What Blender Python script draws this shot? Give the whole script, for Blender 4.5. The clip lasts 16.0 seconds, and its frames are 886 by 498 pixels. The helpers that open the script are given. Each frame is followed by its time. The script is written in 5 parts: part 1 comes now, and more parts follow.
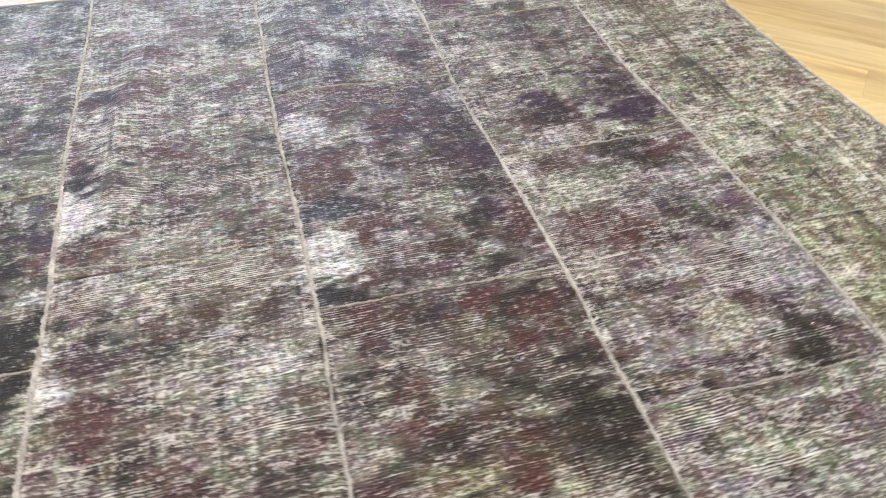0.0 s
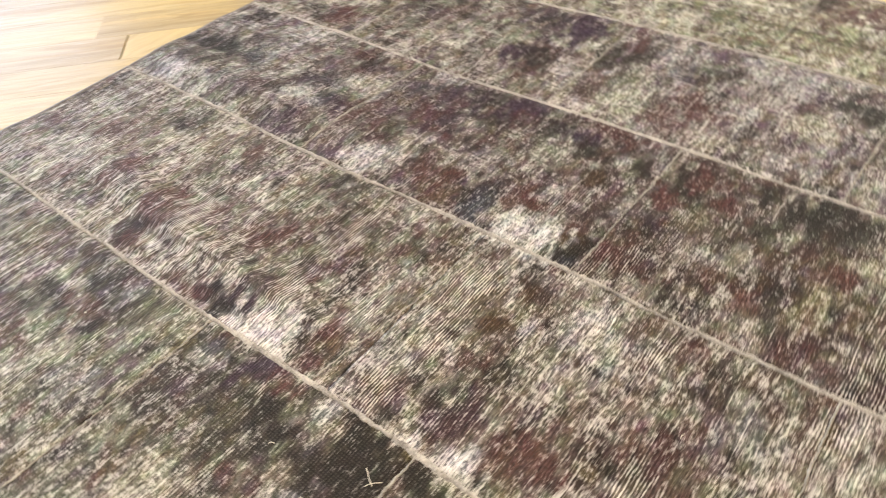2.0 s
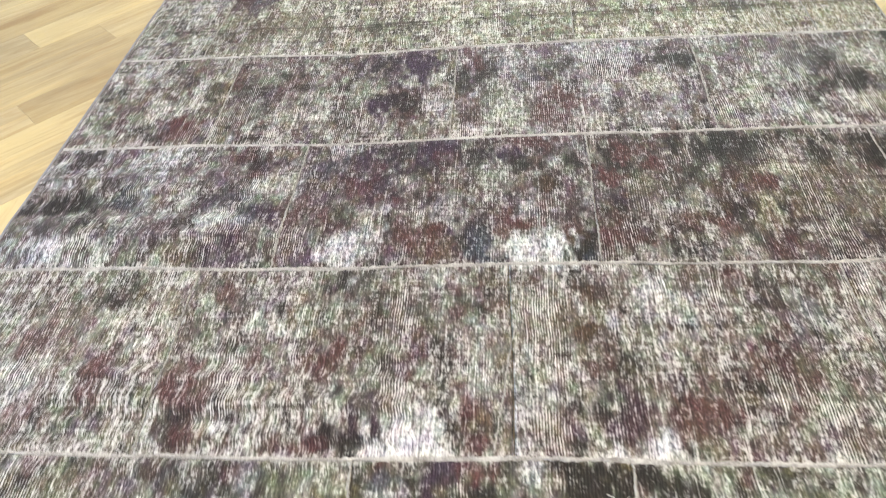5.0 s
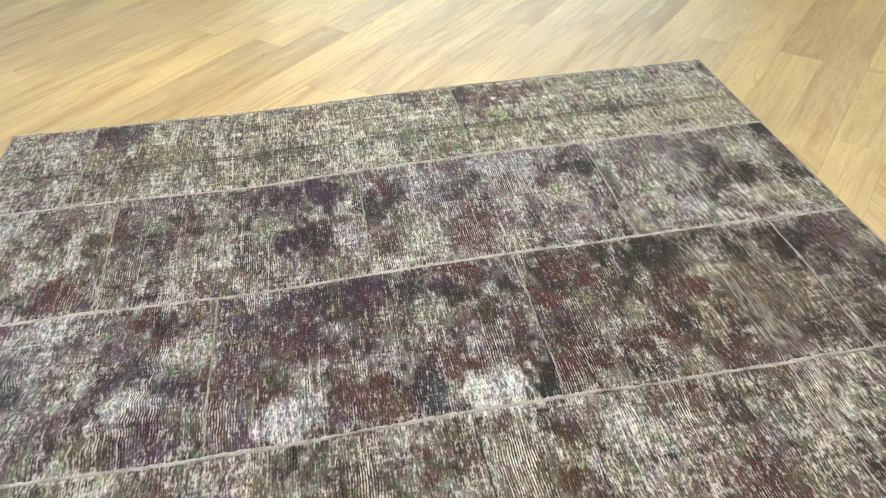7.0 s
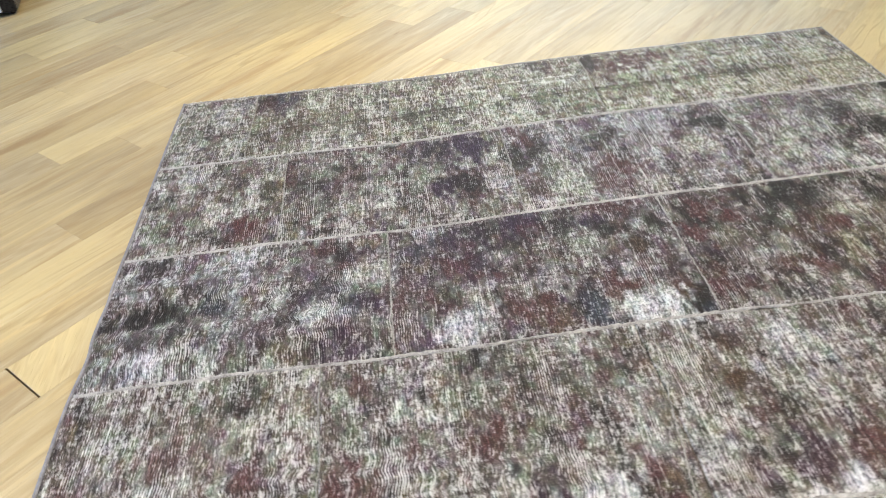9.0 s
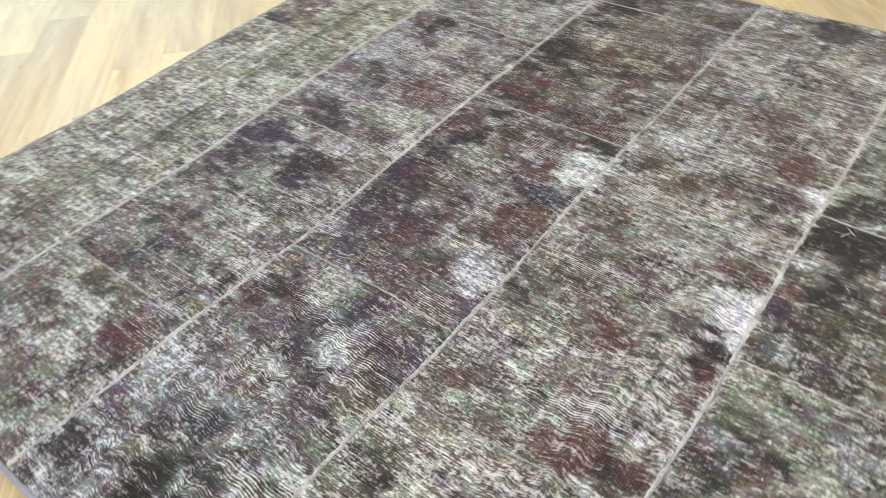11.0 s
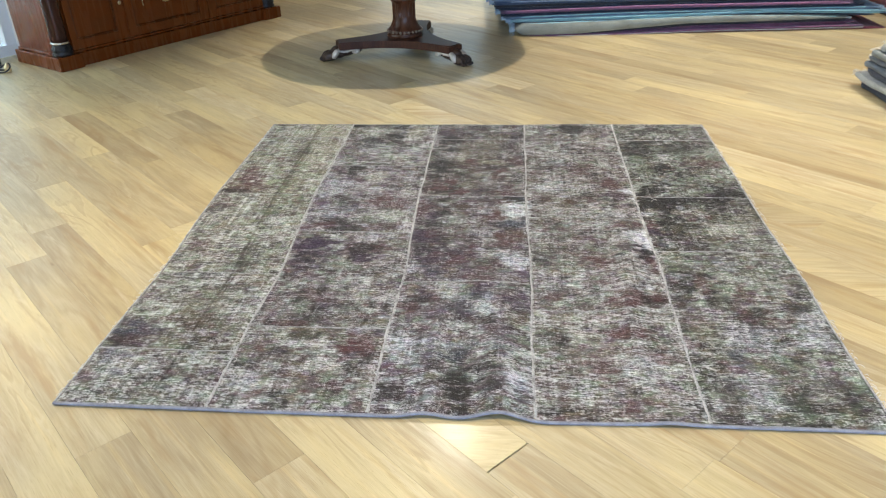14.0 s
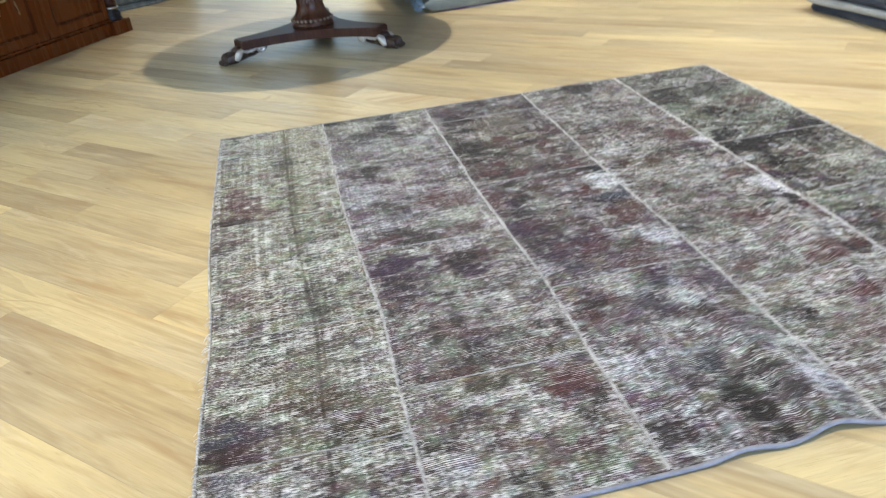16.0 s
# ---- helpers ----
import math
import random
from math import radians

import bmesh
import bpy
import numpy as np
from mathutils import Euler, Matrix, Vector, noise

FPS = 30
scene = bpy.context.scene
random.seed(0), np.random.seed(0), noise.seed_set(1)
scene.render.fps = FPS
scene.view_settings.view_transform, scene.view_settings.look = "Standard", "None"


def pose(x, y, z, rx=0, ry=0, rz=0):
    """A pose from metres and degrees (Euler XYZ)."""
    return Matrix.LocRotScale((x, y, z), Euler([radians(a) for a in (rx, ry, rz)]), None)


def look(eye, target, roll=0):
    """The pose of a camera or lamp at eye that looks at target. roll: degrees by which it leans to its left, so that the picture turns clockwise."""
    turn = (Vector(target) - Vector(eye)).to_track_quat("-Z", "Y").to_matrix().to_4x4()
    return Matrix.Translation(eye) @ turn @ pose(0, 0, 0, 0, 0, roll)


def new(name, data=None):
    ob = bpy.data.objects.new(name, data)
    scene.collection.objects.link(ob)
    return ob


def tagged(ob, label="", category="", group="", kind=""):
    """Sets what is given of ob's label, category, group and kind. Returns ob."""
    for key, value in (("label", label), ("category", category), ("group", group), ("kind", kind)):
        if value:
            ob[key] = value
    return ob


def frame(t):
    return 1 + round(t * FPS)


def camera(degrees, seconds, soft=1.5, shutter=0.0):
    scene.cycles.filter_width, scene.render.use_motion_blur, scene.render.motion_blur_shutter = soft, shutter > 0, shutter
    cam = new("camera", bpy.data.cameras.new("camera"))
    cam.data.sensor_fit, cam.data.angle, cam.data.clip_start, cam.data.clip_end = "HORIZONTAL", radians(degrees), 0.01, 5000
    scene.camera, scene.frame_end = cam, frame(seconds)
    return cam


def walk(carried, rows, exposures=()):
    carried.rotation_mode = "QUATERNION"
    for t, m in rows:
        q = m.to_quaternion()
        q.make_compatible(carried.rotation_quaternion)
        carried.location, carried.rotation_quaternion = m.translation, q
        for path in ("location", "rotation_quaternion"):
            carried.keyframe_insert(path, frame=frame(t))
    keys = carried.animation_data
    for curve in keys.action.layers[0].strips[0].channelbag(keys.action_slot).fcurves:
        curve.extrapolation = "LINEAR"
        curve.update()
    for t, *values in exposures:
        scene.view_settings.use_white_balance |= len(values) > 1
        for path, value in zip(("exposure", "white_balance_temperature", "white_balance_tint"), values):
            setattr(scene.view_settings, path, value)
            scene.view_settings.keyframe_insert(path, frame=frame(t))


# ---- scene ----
cam = camera(61.6, 16.0, 1.0, 0.5)
PATH = [
    (0, (1.197, 2.026, 0.875), (0.809, 0.632, -0.505), 0.5),
    (0.5, (1.406, 1.95, 0.846), (0.865, 0.595, -0.521), -0.2),
    (1, (1.606, 1.793, 0.845), (0.915, 0.519, -0.533), -2.2),
    (1.5, (1.79, 1.716, 0.843), (0.858, 0.592, -0.523), -2.1),
    (2, (1.943, 1.637, 0.882), (0.858, 0.675, -0.495), -5.0),
    (2.5, (2.011, 1.482, 0.871), (0.849, 0.811, -0.613), -5.6),
    (3, (2.217, 1.421, 0.973), (0.912, 0.879, -0.443), -7.8),
    (3.2, (2.283, 1.411, 1.014), (0.912, 0.956, -0.369), -8.6),
    (5.3, (2.082, 0.994, 1.021), (0.647, 0.899, -0.369), -4.2),
    (5.5, (2.019, 0.95, 1.027), (0.56, 0.943, -0.341), -2.6),
    (6, (1.909, 0.915, 1.015), (0.419, 1.092, -0.307), -0.4),
    (6.5, (1.895, 0.902, 1.008), (0.398, 1.13, -0.299), -1.0),
    (7, (1.986, 0.894, 1.057), (0.461, 1.134, -0.214), -1.9),
    (7.5, (2.1, 0.91, 1.071), (0.531, 1.094, -0.157), -2.9),
    (8, (2.218, 0.883, 1.079), (0.627, 0.905, -0.134), -4.3),
    (8.2, (2.241, 0.848, 1.07), (0.647, 0.837, -0.138), -4.6),
    (10.3, (1.905, 0.233, 0.983), (0.56, 0.849, -0.363), -9.2),
    (10.5, (1.865, 0.143, 0.994), (0.608, 0.916, -0.356), -8.7),
    (11, (1.723, -0.025, 0.986), (0.769, 1.074, -0.386), -4.8),
    (11.5, (1.513, -0.154, 0.956), (0.841, 1.141, -0.412), -2.3),
    (12, (1.395, -0.383, 0.973), (0.933, 1.119, -0.264), -2.9),
    (12.5, (1.324, -0.714, 1.07), (1.023, 0.901, -0.069), -3.5),
    (13, (1.292, -1.012, 1.12), (1.049, 0.654, 0.041), -2.9),
    (13.5, (1.218, -1.23, 1.178), (0.979, 0.472, 0.156), -2.8),
    (14, (1.112, -1.34, 1.208), (0.939, 0.402, 0.239), -1.9),
    (14.5, (0.953, -1.265, 1.155), (0.877, 0.501, 0.22), -1.1),
    (15, (0.718, -1.134, 1.1), (0.727, 0.644, 0.185), -2.7),
    (15.5, (0.479, -1.003, 1.04), (0.661, 0.771, 0.135), -4.0),
    (16, (0.295, -0.808, 0.962), (0.596, 0.914, -0.011), -5.7),
]
LOOK = [(0, 0.29, 7700, 9), (0.5, 0.21, 7870, 8), (1, 0.32, 8070, 10), (1.5, 0.24, 9000, 10), (2, 0.23, 9350, 11), (2.5, 0.24, 9300, 14), (3, 0.43, 7800, 7), (5.5, 0.48, 7460, 5),
        (6, 0.28, 7590, 4), (7, 0.2, 7850, 5), (7.5, 0.15, 7870, 6), (8.2, 0.22, 7500, 7), (10.5, 0.24, 7090, 5), (11.0, 0.25, 7050, 4), (11.5, 0.32, 6980, 4), (12, 0.36, 6940, 3),
        (12.5, 0.35, 7040, 3), (13, 0.27, 7140, 4), (13.5, 0.15, 7170, 4), (14.5, 0.12, 6850, 4), (15, 0.18, 6750, 4), (15.5, 0.22, 6650, 4), (16, 0.25, 6600, 4)]
walk(cam, [(t, look(eye, target, roll)) for t, eye, target, roll in PATH], LOOK)

# ---- world, sun, large lights and exposure ----
world = bpy.data.worlds.new("daylight")
scene.world = world
world.use_nodes = True
wn = world.node_tree
sky = wn.nodes.new("ShaderNodeTexSky")
sky.sky_type, sky.sun_disc = "NISHITA", False
sky.sun_elevation, sky.sun_rotation = radians(48), radians(200)
wn.links.new(sky.outputs[0], wn.nodes["Background"].inputs[0])
wn.nodes["Background"].inputs[1].default_value = 0.12

sun = new("sun", bpy.data.lights.new("sun", "SUN"))
sun.data.energy, sun.data.angle, sun.data.color = 0.8, radians(12), (1.0, 0.95, 0.88)
sun.matrix_world = look((0, 0, 8), (1.0, 2.8, 0))


def window_light(place, target, sx, sy, power, colour):
    la = new("window_daylight", bpy.data.lights.new("window_daylight", "AREA"))
    la.data.shape, la.data.size, la.data.size_y = "RECTANGLE", sx, sy
    la.data.energy, la.data.color = power, colour
    la.matrix_world = look(place, target)
    return la


window_light((1.85, -3.9, 1.5), (1.85, 0, 1.5), 4.8, 2.4, 215, (0.34, 0.54, 1.0))
window_light((-2.75, 1.85, 1.4), (-1.0, 2.2, 0.2), 2.6, 2.4, 30, (0.76, 0.88, 1.0))
window_light((0.2, 9.3, 1.35), (0.2, 3.0, 0.9), 2.8, 2.4, 22, (0.62, 0.8, 1.0))

# materials ------------------------------------------------------------


def material(name):
    m = bpy.data.materials.new(name)
    m.use_nodes = True
    return m, m.node_tree.nodes, m.node_tree.links, m.node_tree.nodes["Principled BSDF"]


def mapped(nodes, links, scale, out="Object", turn=0.0):
    tc, mp = nodes.new("ShaderNodeTexCoord"), nodes.new("ShaderNodeMapping")
    mp.inputs["Scale"].default_value = scale
    mp.inputs["Rotation"].default_value = (0, 0, turn)
    links.new(tc.outputs[out], mp.inputs[0])
    return mp.outputs[0]


def noise_tex(nodes, links, vec, scale=1.0, detail=4, rough=0.55, distort=0.0, w=None):
    n = nodes.new("ShaderNodeTexNoise")
    n.inputs["Scale"].default_value, n.inputs["Detail"].default_value = scale, detail
    n.inputs["Roughness"].default_value, n.inputs["Distortion"].default_value = rough, distort
    links.new(vec, n.inputs["Vector"])
    if w is not None:
        n.noise_dimensions = "4D"
        links.new(w, n.inputs["W"])
    return n.outputs[0]


def ramp(nodes, links, fac, stops):
    r = nodes.new("ShaderNodeValToRGB")
    el = r.color_ramp.elements
    while len(el) < len(stops):
        el.new(0.5)
    for e, (p, c) in zip(el, stops):
        e.position, e.color = p, (*c, 1) if len(c) == 3 else c
    links.new(fac, r.inputs[0])
    return r.outputs[0]


def mix(nodes, links, fac, a, b, how="MIX"):
    m = nodes.new("ShaderNodeMix")
    m.data_type, m.blend_type = "RGBA", how
    for sock, val in ((m.inputs[0], fac), (m.inputs[6], a), (m.inputs[7], b)):
        if hasattr(val, "links"):
            links.new(val, sock)
        else:
            sock.default_value = val if not isinstance(val, tuple) else (*val[:3], 1)
    return m.outputs[2]


def calc(nodes, links, op, a, b=0.0, c=None):
    m = nodes.new("ShaderNodeMath")
    m.operation = op
    for sock, val in zip(m.inputs, (a, b, c)):
        if val is None:
            continue
        if hasattr(val, "links"):
            links.new(val, sock)
        else:
            sock.default_value = val
    return m.outputs[0]


def bump(nodes, links, bsdf, height, dist, strength=1.0):
    b = nodes.new("ShaderNodeBump")
    b.inputs["Distance"].default_value, b.inputs["Strength"].default_value = dist, strength
    links.new(height, b.inputs["Height"])
    links.new(b.outputs[0], bsdf.inputs["Normal"])


def surface(name, light, dark, rough=0.6, scale=20.0, stretch=(1, 1, 1), metal=0.0, relief=0.0005, fine=160.0):
    """A plain surface with variation at two scales."""
    m, n, l, b = material(name)
    v = mapped(n, l, stretch)
    big = noise_tex(n, l, v, scale, 5, 0.6)
    small = noise_tex(n, l, v, fine, 3, 0.6)
    f = calc(n, l, "MULTIPLY_ADD", small, 0.45, calc(n, l, "MULTIPLY", big, 0.55))
    col = ramp(n, l, f, [(0.3, dark), (0.7, light)])
    l.new(col, b.inputs["Base Color"])
    b.inputs["Metallic"].default_value = metal
    l.new(calc(n, l, "MULTIPLY_ADD", small, 0.25, rough - 0.12), b.inputs["Roughness"])
    bump(n, l, b, f, relief)
    return m


def oak(name, joined):
    """Oiled oak: tint from plank to plank, long grain, cathedral figure, pores, a few knots, painted glints and sheen.
    """
    m, n, l, b = material(name)
    if joined:
        rnd = n.new("ShaderNodeNewGeometry").outputs["Random Per Island"]
    else:
        rnd = n.new("ShaderNodeObjectInfo").outputs["Random"]
    w = calc(n, l, "MULTIPLY", rnd, 57.0)
    turn = radians(43.5) if joined else 0.0
    out = "Object"
    along = mapped(n, l, (1.3, 9.0, 1.0), out, turn)
    figure = noise_tex(n, l, along, 1.1, 3, 0.5, 0.8, w)
    rings = calc(n, l, "SINE", calc(n, l, "MULTIPLY", figure, 46.0))
    rings = calc(n, l, "MULTIPLY_ADD", rings, 0.5, 0.5)
    fibre = noise_tex(n, l, mapped(n, l, (7.0, 190.0, 1.0), out, turn), 1.0, 4, 0.6, 0.2, w)
    pore = noise_tex(n, l, mapped(n, l, (26.0, 620.0, 1.0), out, turn), 1.0, 2, 0.5, 0.0, w)
    cloud = noise_tex(n, l, mapped(n, l, (1.6, 4.0, 1.0), out, turn), 1.0, 3, 0.5, 0.0, w)
    tint = ramp(n, l, rnd, [(0.0, (0.425, 0.335, 0.205)), (0.16, (0.475, 0.385, 0.24)), (0.5, (0.53, 0.437, 0.275)), (0.85, (0.585, 0.49, 0.315)), (1.0, (0.66, 0.565, 0.38))])
    deep = mix(n, l, 1.0, tint, (0.62, 0.53, 0.42), "MULTIPLY")
    f = calc(n, l, "MULTIPLY_ADD", rings, 0.2, calc(n, l, "MULTIPLY", fibre, 0.75))
    f = ramp(n, l, f, [(0.3, (1, 1, 1)), (0.66, (0, 0, 0))])
    col = mix(n, l, calc(n, l, "MULTIPLY", f, 0.62), tint, deep)
    # cloudy tone of the wood, its lighter patches also holding painted yellow shine
    col = mix(n, l, ramp(n, l, cloud, [(0.42, (0, 0, 0)), (0.7, (0.8, 0.8, 0.8))]), col, mix(n, l, 1.0, tint, (1.24, 1.2, 0.98), "MULTIPLY"))
    streak = noise_tex(n, l, mapped(n, l, (1.1, 34.0, 1.0), out, turn), 1.0, 3, 0.6, 0.3, w)
    # bright side of the streaks: yellow glints of the finish painted as colour
    col = mix(n, l, ramp(n, l, streak, [(0.56, (0, 0, 0)), (0.74, (0.5, 0.5, 0.5))]), col, mix(n, l, 1.0, tint, (1.4, 1.3, 1.0), "MULTIPLY"))
    col = mix(n, l, ramp(n, l, streak, [(0.28, (0.6, 0.6, 0.6)), (0.44, (0, 0, 0))]), col, deep)
    brown = noise_tex(n, l, mapped(n, l, (1.9, 17.0, 1.0), out, turn), 1.0, 4, 0.6, 0.5, calc(n, l, "ADD", w, 9.0))
    col = mix(n, l, ramp(n, l, brown, [(0.53, (0, 0, 0)), (0.68, (0.85, 0.85, 0.85))]), col, mix(n, l, 1.0, tint, (0.76, 0.62, 0.48), "MULTIPLY"))
    # pale streaks: glossy reflections along the grain, painted into the base colour
    pale = noise_tex(n, l, mapped(n, l, (2.4, 20.0, 1.0), out, turn), 1.0, 4, 0.65, 0.6, calc(n, l, "ADD", w, 23.0))
    col = mix(n, l, ramp(n, l, pale, [(0.6, (0, 0, 0)), (0.74, (0.55, 0.55, 0.55))]), col, (0.66, 0.57, 0.4))
    zone = noise_tex(n, l, mapped(n, l, (1.5, 7.0, 1.0), out, turn), 1.0, 2, 0.5, 0.0, calc(n, l, "ADD", w, 41.0))
    fine = calc(n, l, "MULTIPLY", ramp(n, l, rings, [(0.72, (0, 0, 0)), (0.98, (1, 1, 1))]), ramp(n, l, zone, [(0.46, (0, 0, 0)), (0.62, (0.5, 0.5, 0.5))]))
    col = mix(n, l, fine, col, mix(n, l, 1.0, tint, (0.66, 0.54, 0.4), "MULTIPLY"))
    knot = n.new("ShaderNodeTexVoronoi")
    knot.voronoi_dimensions = "4D"
    l.new(mapped(n, l, (0.9, 3.2, 1.0), out, turn), knot.inputs["Vector"])
    l.new(w, knot.inputs["W"])
    spot = ramp(n, l, knot.outputs["Distance"], [(0.03, (1, 1, 1)), (0.09, (0, 0, 0))])
    col = mix(n, l, calc(n, l, "MULTIPLY", spot, 0.55), col, (0.2, 0.12, 0.06))
    dots = ramp(n, l, pore, [(0.3, (1, 1, 1)), (0.42, (0, 0, 0))])
    col = mix(n, l, calc(n, l, "MULTIPLY", dots, 0.35), col, (0.3, 0.19, 0.09))
    l.new(col, b.inputs["Base Color"])
    l.new(calc(n, l, "MULTIPLY_ADD", fibre, 0.24, 0.3), b.inputs["Roughness"])
    b.inputs["Coat Weight"].default_value, b.inputs["Coat Roughness"].default_value = 0.14, 0.2
    bump(n, l, b, calc(n, l, "MULTIPLY_ADD", fibre, 0.6, pore), 0.0006, 0.6)
    return m


def rug_material():
    """Worn overdyed knotted pile: dyed colour from the mesh, weft streaks, cotton warp showing through."""
    m, n, l, b = material("worn_overdyed_pile")
    at = n.new("ShaderNodeAttribute")
    at.attribute_name = "dye"
    dye, wear = at.outputs["Color"], at.outputs["Alpha"]
    wob = noise_tex(n, l, mapped(n, l, (9, 9, 1)), 1.0, 2)
    bend = n.new("ShaderNodeVectorMath")
    bend.operation = "MULTIPLY_ADD"
    tc = n.new("ShaderNodeTexCoord")
    l.new(wob, bend.inputs[0])
    bend.inputs[1].default_value = (0.0, 0.012, 0.0)
    pa = n.new("ShaderNodeAttribute")
    pa.attribute_name = "pull"
    shift = n.new("ShaderNodeCombineXYZ")
    l.new(pa.outputs["Fac"], shift.inputs[1])
    moved = n.new("ShaderNodeVectorMath")
    l.new(tc.outputs["Object"], moved.inputs[0])
    l.new(shift.outputs[0], moved.inputs[1])
    l.new(moved.outputs[0], bend.inputs[2])

    def scaled(s):
        mp = n.new("ShaderNodeMapping")
        mp.inputs["Scale"].default_value = s
        l.new(bend.outputs[0], mp.inputs[0])
        return mp.outputs[0]
    long_streak = noise_tex(n, l, scaled((14, 120, 1)), 1.0, 3, 0.65)
    dash = noise_tex(n, l, scaled((62, 230, 1)), 1.0, 4, 0.75)
    mott = noise_tex(n, l, scaled((60, 85, 1)), 1.0, 4, 0.7)
    speck = noise_tex(n, l, scaled((150, 240, 1)), 1.0, 3, 0.7)
    dye = mix(n, l, 1.0, dye, (1.0, 1.02, 1.0), "MULTIPLY")
    huen = n.new("ShaderNodeTexNoise")
    huen.inputs["Scale"].default_value, huen.inputs["Detail"].default_value = 1.0, 3
    l.new(scaled((30, 44, 1)), huen.inputs["Vector"])
    hue = mix(n, l, 1.0, mix(n, l, 1.0, huen.outputs["Color"], (2.0, 2.0, 2.0), "MULTIPLY"), (0.02, 0.02, 0.02), "SUBTRACT")
    dye = mix(n, l, 0.34, dye, mix(n, l, 1.0, dye, hue, "MULTIPLY"))
    row = n.new("ShaderNodeTexWave")
    row.bands_direction, row.wave_profile = "Y", "SIN"
    row.inputs["Scale"].default_value, row.inputs["Distortion"].default_value = 66.0, 2.6
    row.inputs["Detail Scale"].default_value = 0.6
    l.new(bend.outputs[0], row.inputs["Vector"])
    knot = n.new("ShaderNodeTexWave")
    knot.bands_direction = "X"
    knot.inputs["Scale"].default_value, knot.inputs["Distortion"].default_value = 72.0, 1.0
    l.new(bend.outputs[0], knot.inputs["Vector"])
    # cords of weft a finger's width apart, broken where the pile still stands
    rib = n.new("ShaderNodeTexWave")
    rib.bands_direction, rib.wave_profile = "Y", "SIN"
    rib.inputs["Scale"].default_value, rib.inputs["Distortion"].default_value = 24.0, 5.0
    rib.inputs["Detail"].default_value, rib.inputs["Detail Scale"].default_value = 3.0, 1.6
    l.new(scaled((0.55, 1.0, 1.0)), rib.inputs["Vector"])
    cord = noise_tex(n, l, scaled((36, 118, 1)), 1.0, 3, 0.62)
    cord = calc(n, l, "MULTIPLY_ADD", calc(n, l, "SUBTRACT", rib.outputs[1], 0.5), 0.03, cord)
    s = calc(n, l, "MULTIPLY_ADD", long_streak, 0.24, calc(n, l, "MULTIPLY", dash, 0.5))
    s = calc(n, l, "MULTIPLY_ADD", calc(n, l, "SUBTRACT", cord, 0.5), 0.2, s)
    s = calc(n, l, "MULTIPLY_ADD", mott, 0.28, calc(n, l, "ADD", s, 0.03))
    s = calc(n, l, "MULTIPLY_ADD", speck, 0.36, s)
    s = calc(n, l, "MULTIPLY_ADD", wear, 0.26, s)
    weft = ramp(n, l, noise_tex(n, l, scaled((2.2, 210, 1)), 1.0, 2, 0.5), [(0.6, (0, 0, 0)), (0.7, (1, 1, 1))])
    s = calc(n, l, "MULTIPLY_ADD", weft, 0.08, s)
    warp = noise_tex(n, l, scaled((110, 4, 1)), 1.0, 2, 0.6)
    s = calc(n, l, "ADD", s, calc(n, l, "MULTIPLY_ADD", warp, 0.17, -0.085))
    zone = ramp(n, l, noise_tex(n, l, scaled((5, 11, 1)), 1.0, 2, 0.5), [(0.54, (0, 0, 0)), (0.68, (1, 1, 1))])
    lines = calc(n, l, "MULTIPLY", calc(n, l, "SUBTRACT", row.outputs[1], 0.5), calc(n, l, "MULTIPLY_ADD", zone, 0.15, 0.012))
    s = calc(n, l, "ADD", s, lines)
    bare = ramp(n, l, s, [(0.805, (0, 0, 0)), (0.925, (1, 1, 1))])
    shade = ramp(n, l, calc(n, l, "MULTIPLY_ADD", dash, 0.6, calc(n, l, "MULTIPLY", speck, 0.4)), [(0.38, (0.25, 0.24, 0.24)), (0.62, (1.72, 1.72, 1.72))])
    col = mix(n, l, 1.0, dye, shade, "MULTIPLY")
    cotton = mix(n, l, 0.6, (0.585, 0.595, 0.625), mix(n, l, 1.0, dye, (2.85, 2.85, 2.9), "MULTIPLY"))
    cotton = mix(n, l, wear, cotton, (0.64, 0.64, 0.655))
    col = mix(n, l, calc(n, l, "MULTIPLY", bare, 0.95), col, cotton)
    thread = calc(n, l, "MULTIPLY", row.outputs[1], knot.outputs[1])
    col = mix(n, l, calc(n, l, "MULTIPLY", thread, 0.05), col, (0.62, 0.6, 0.58))
    # shade in the hollows between weft rows and cords, put into the colour
    groove_shade = ramp(n, l, row.outputs[1], [(0.0, (0.35, 0.33, 0.33)), (0.45, (1.12, 1.12, 1.12))])
    col = mix(n, l, calc(n, l, "MULTIPLY_ADD", zone, 0.5, 0.18), col, mix(n, l, 1.0, col, groove_shade, "MULTIPLY"))
    furrow_shade = ramp(n, l, cord, [(0.36, (0.42, 0.41, 0.42)), (0.5, (1.0, 1.0, 1.0)), (0.64, (1.28, 1.28, 1.28))])
    col = mix(n, l, 0.42, col, mix(n, l, 1.0, col, furrow_shade, "MULTIPLY"))
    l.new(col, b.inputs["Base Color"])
    b.inputs["Roughness"].default_value = 0.52
    b.inputs["Sheen Weight"].default_value, b.inputs["Sheen Roughness"].default_value = 0.05, 0.4
    b.inputs["Specular IOR Level"].default_value = 0.15
    h = calc(n, l, "MULTIPLY_ADD", dash, 0.8, calc(n, l, "MULTIPLY", row.outputs[1], 0.15))
    h = calc(n, l, "MULTIPLY_ADD", cord, 0.7, calc(n, l, "MULTIPLY_ADD", mott, 0.7, h))
    bump(n, l, b, h, 0.0026, 0.7)
    return m


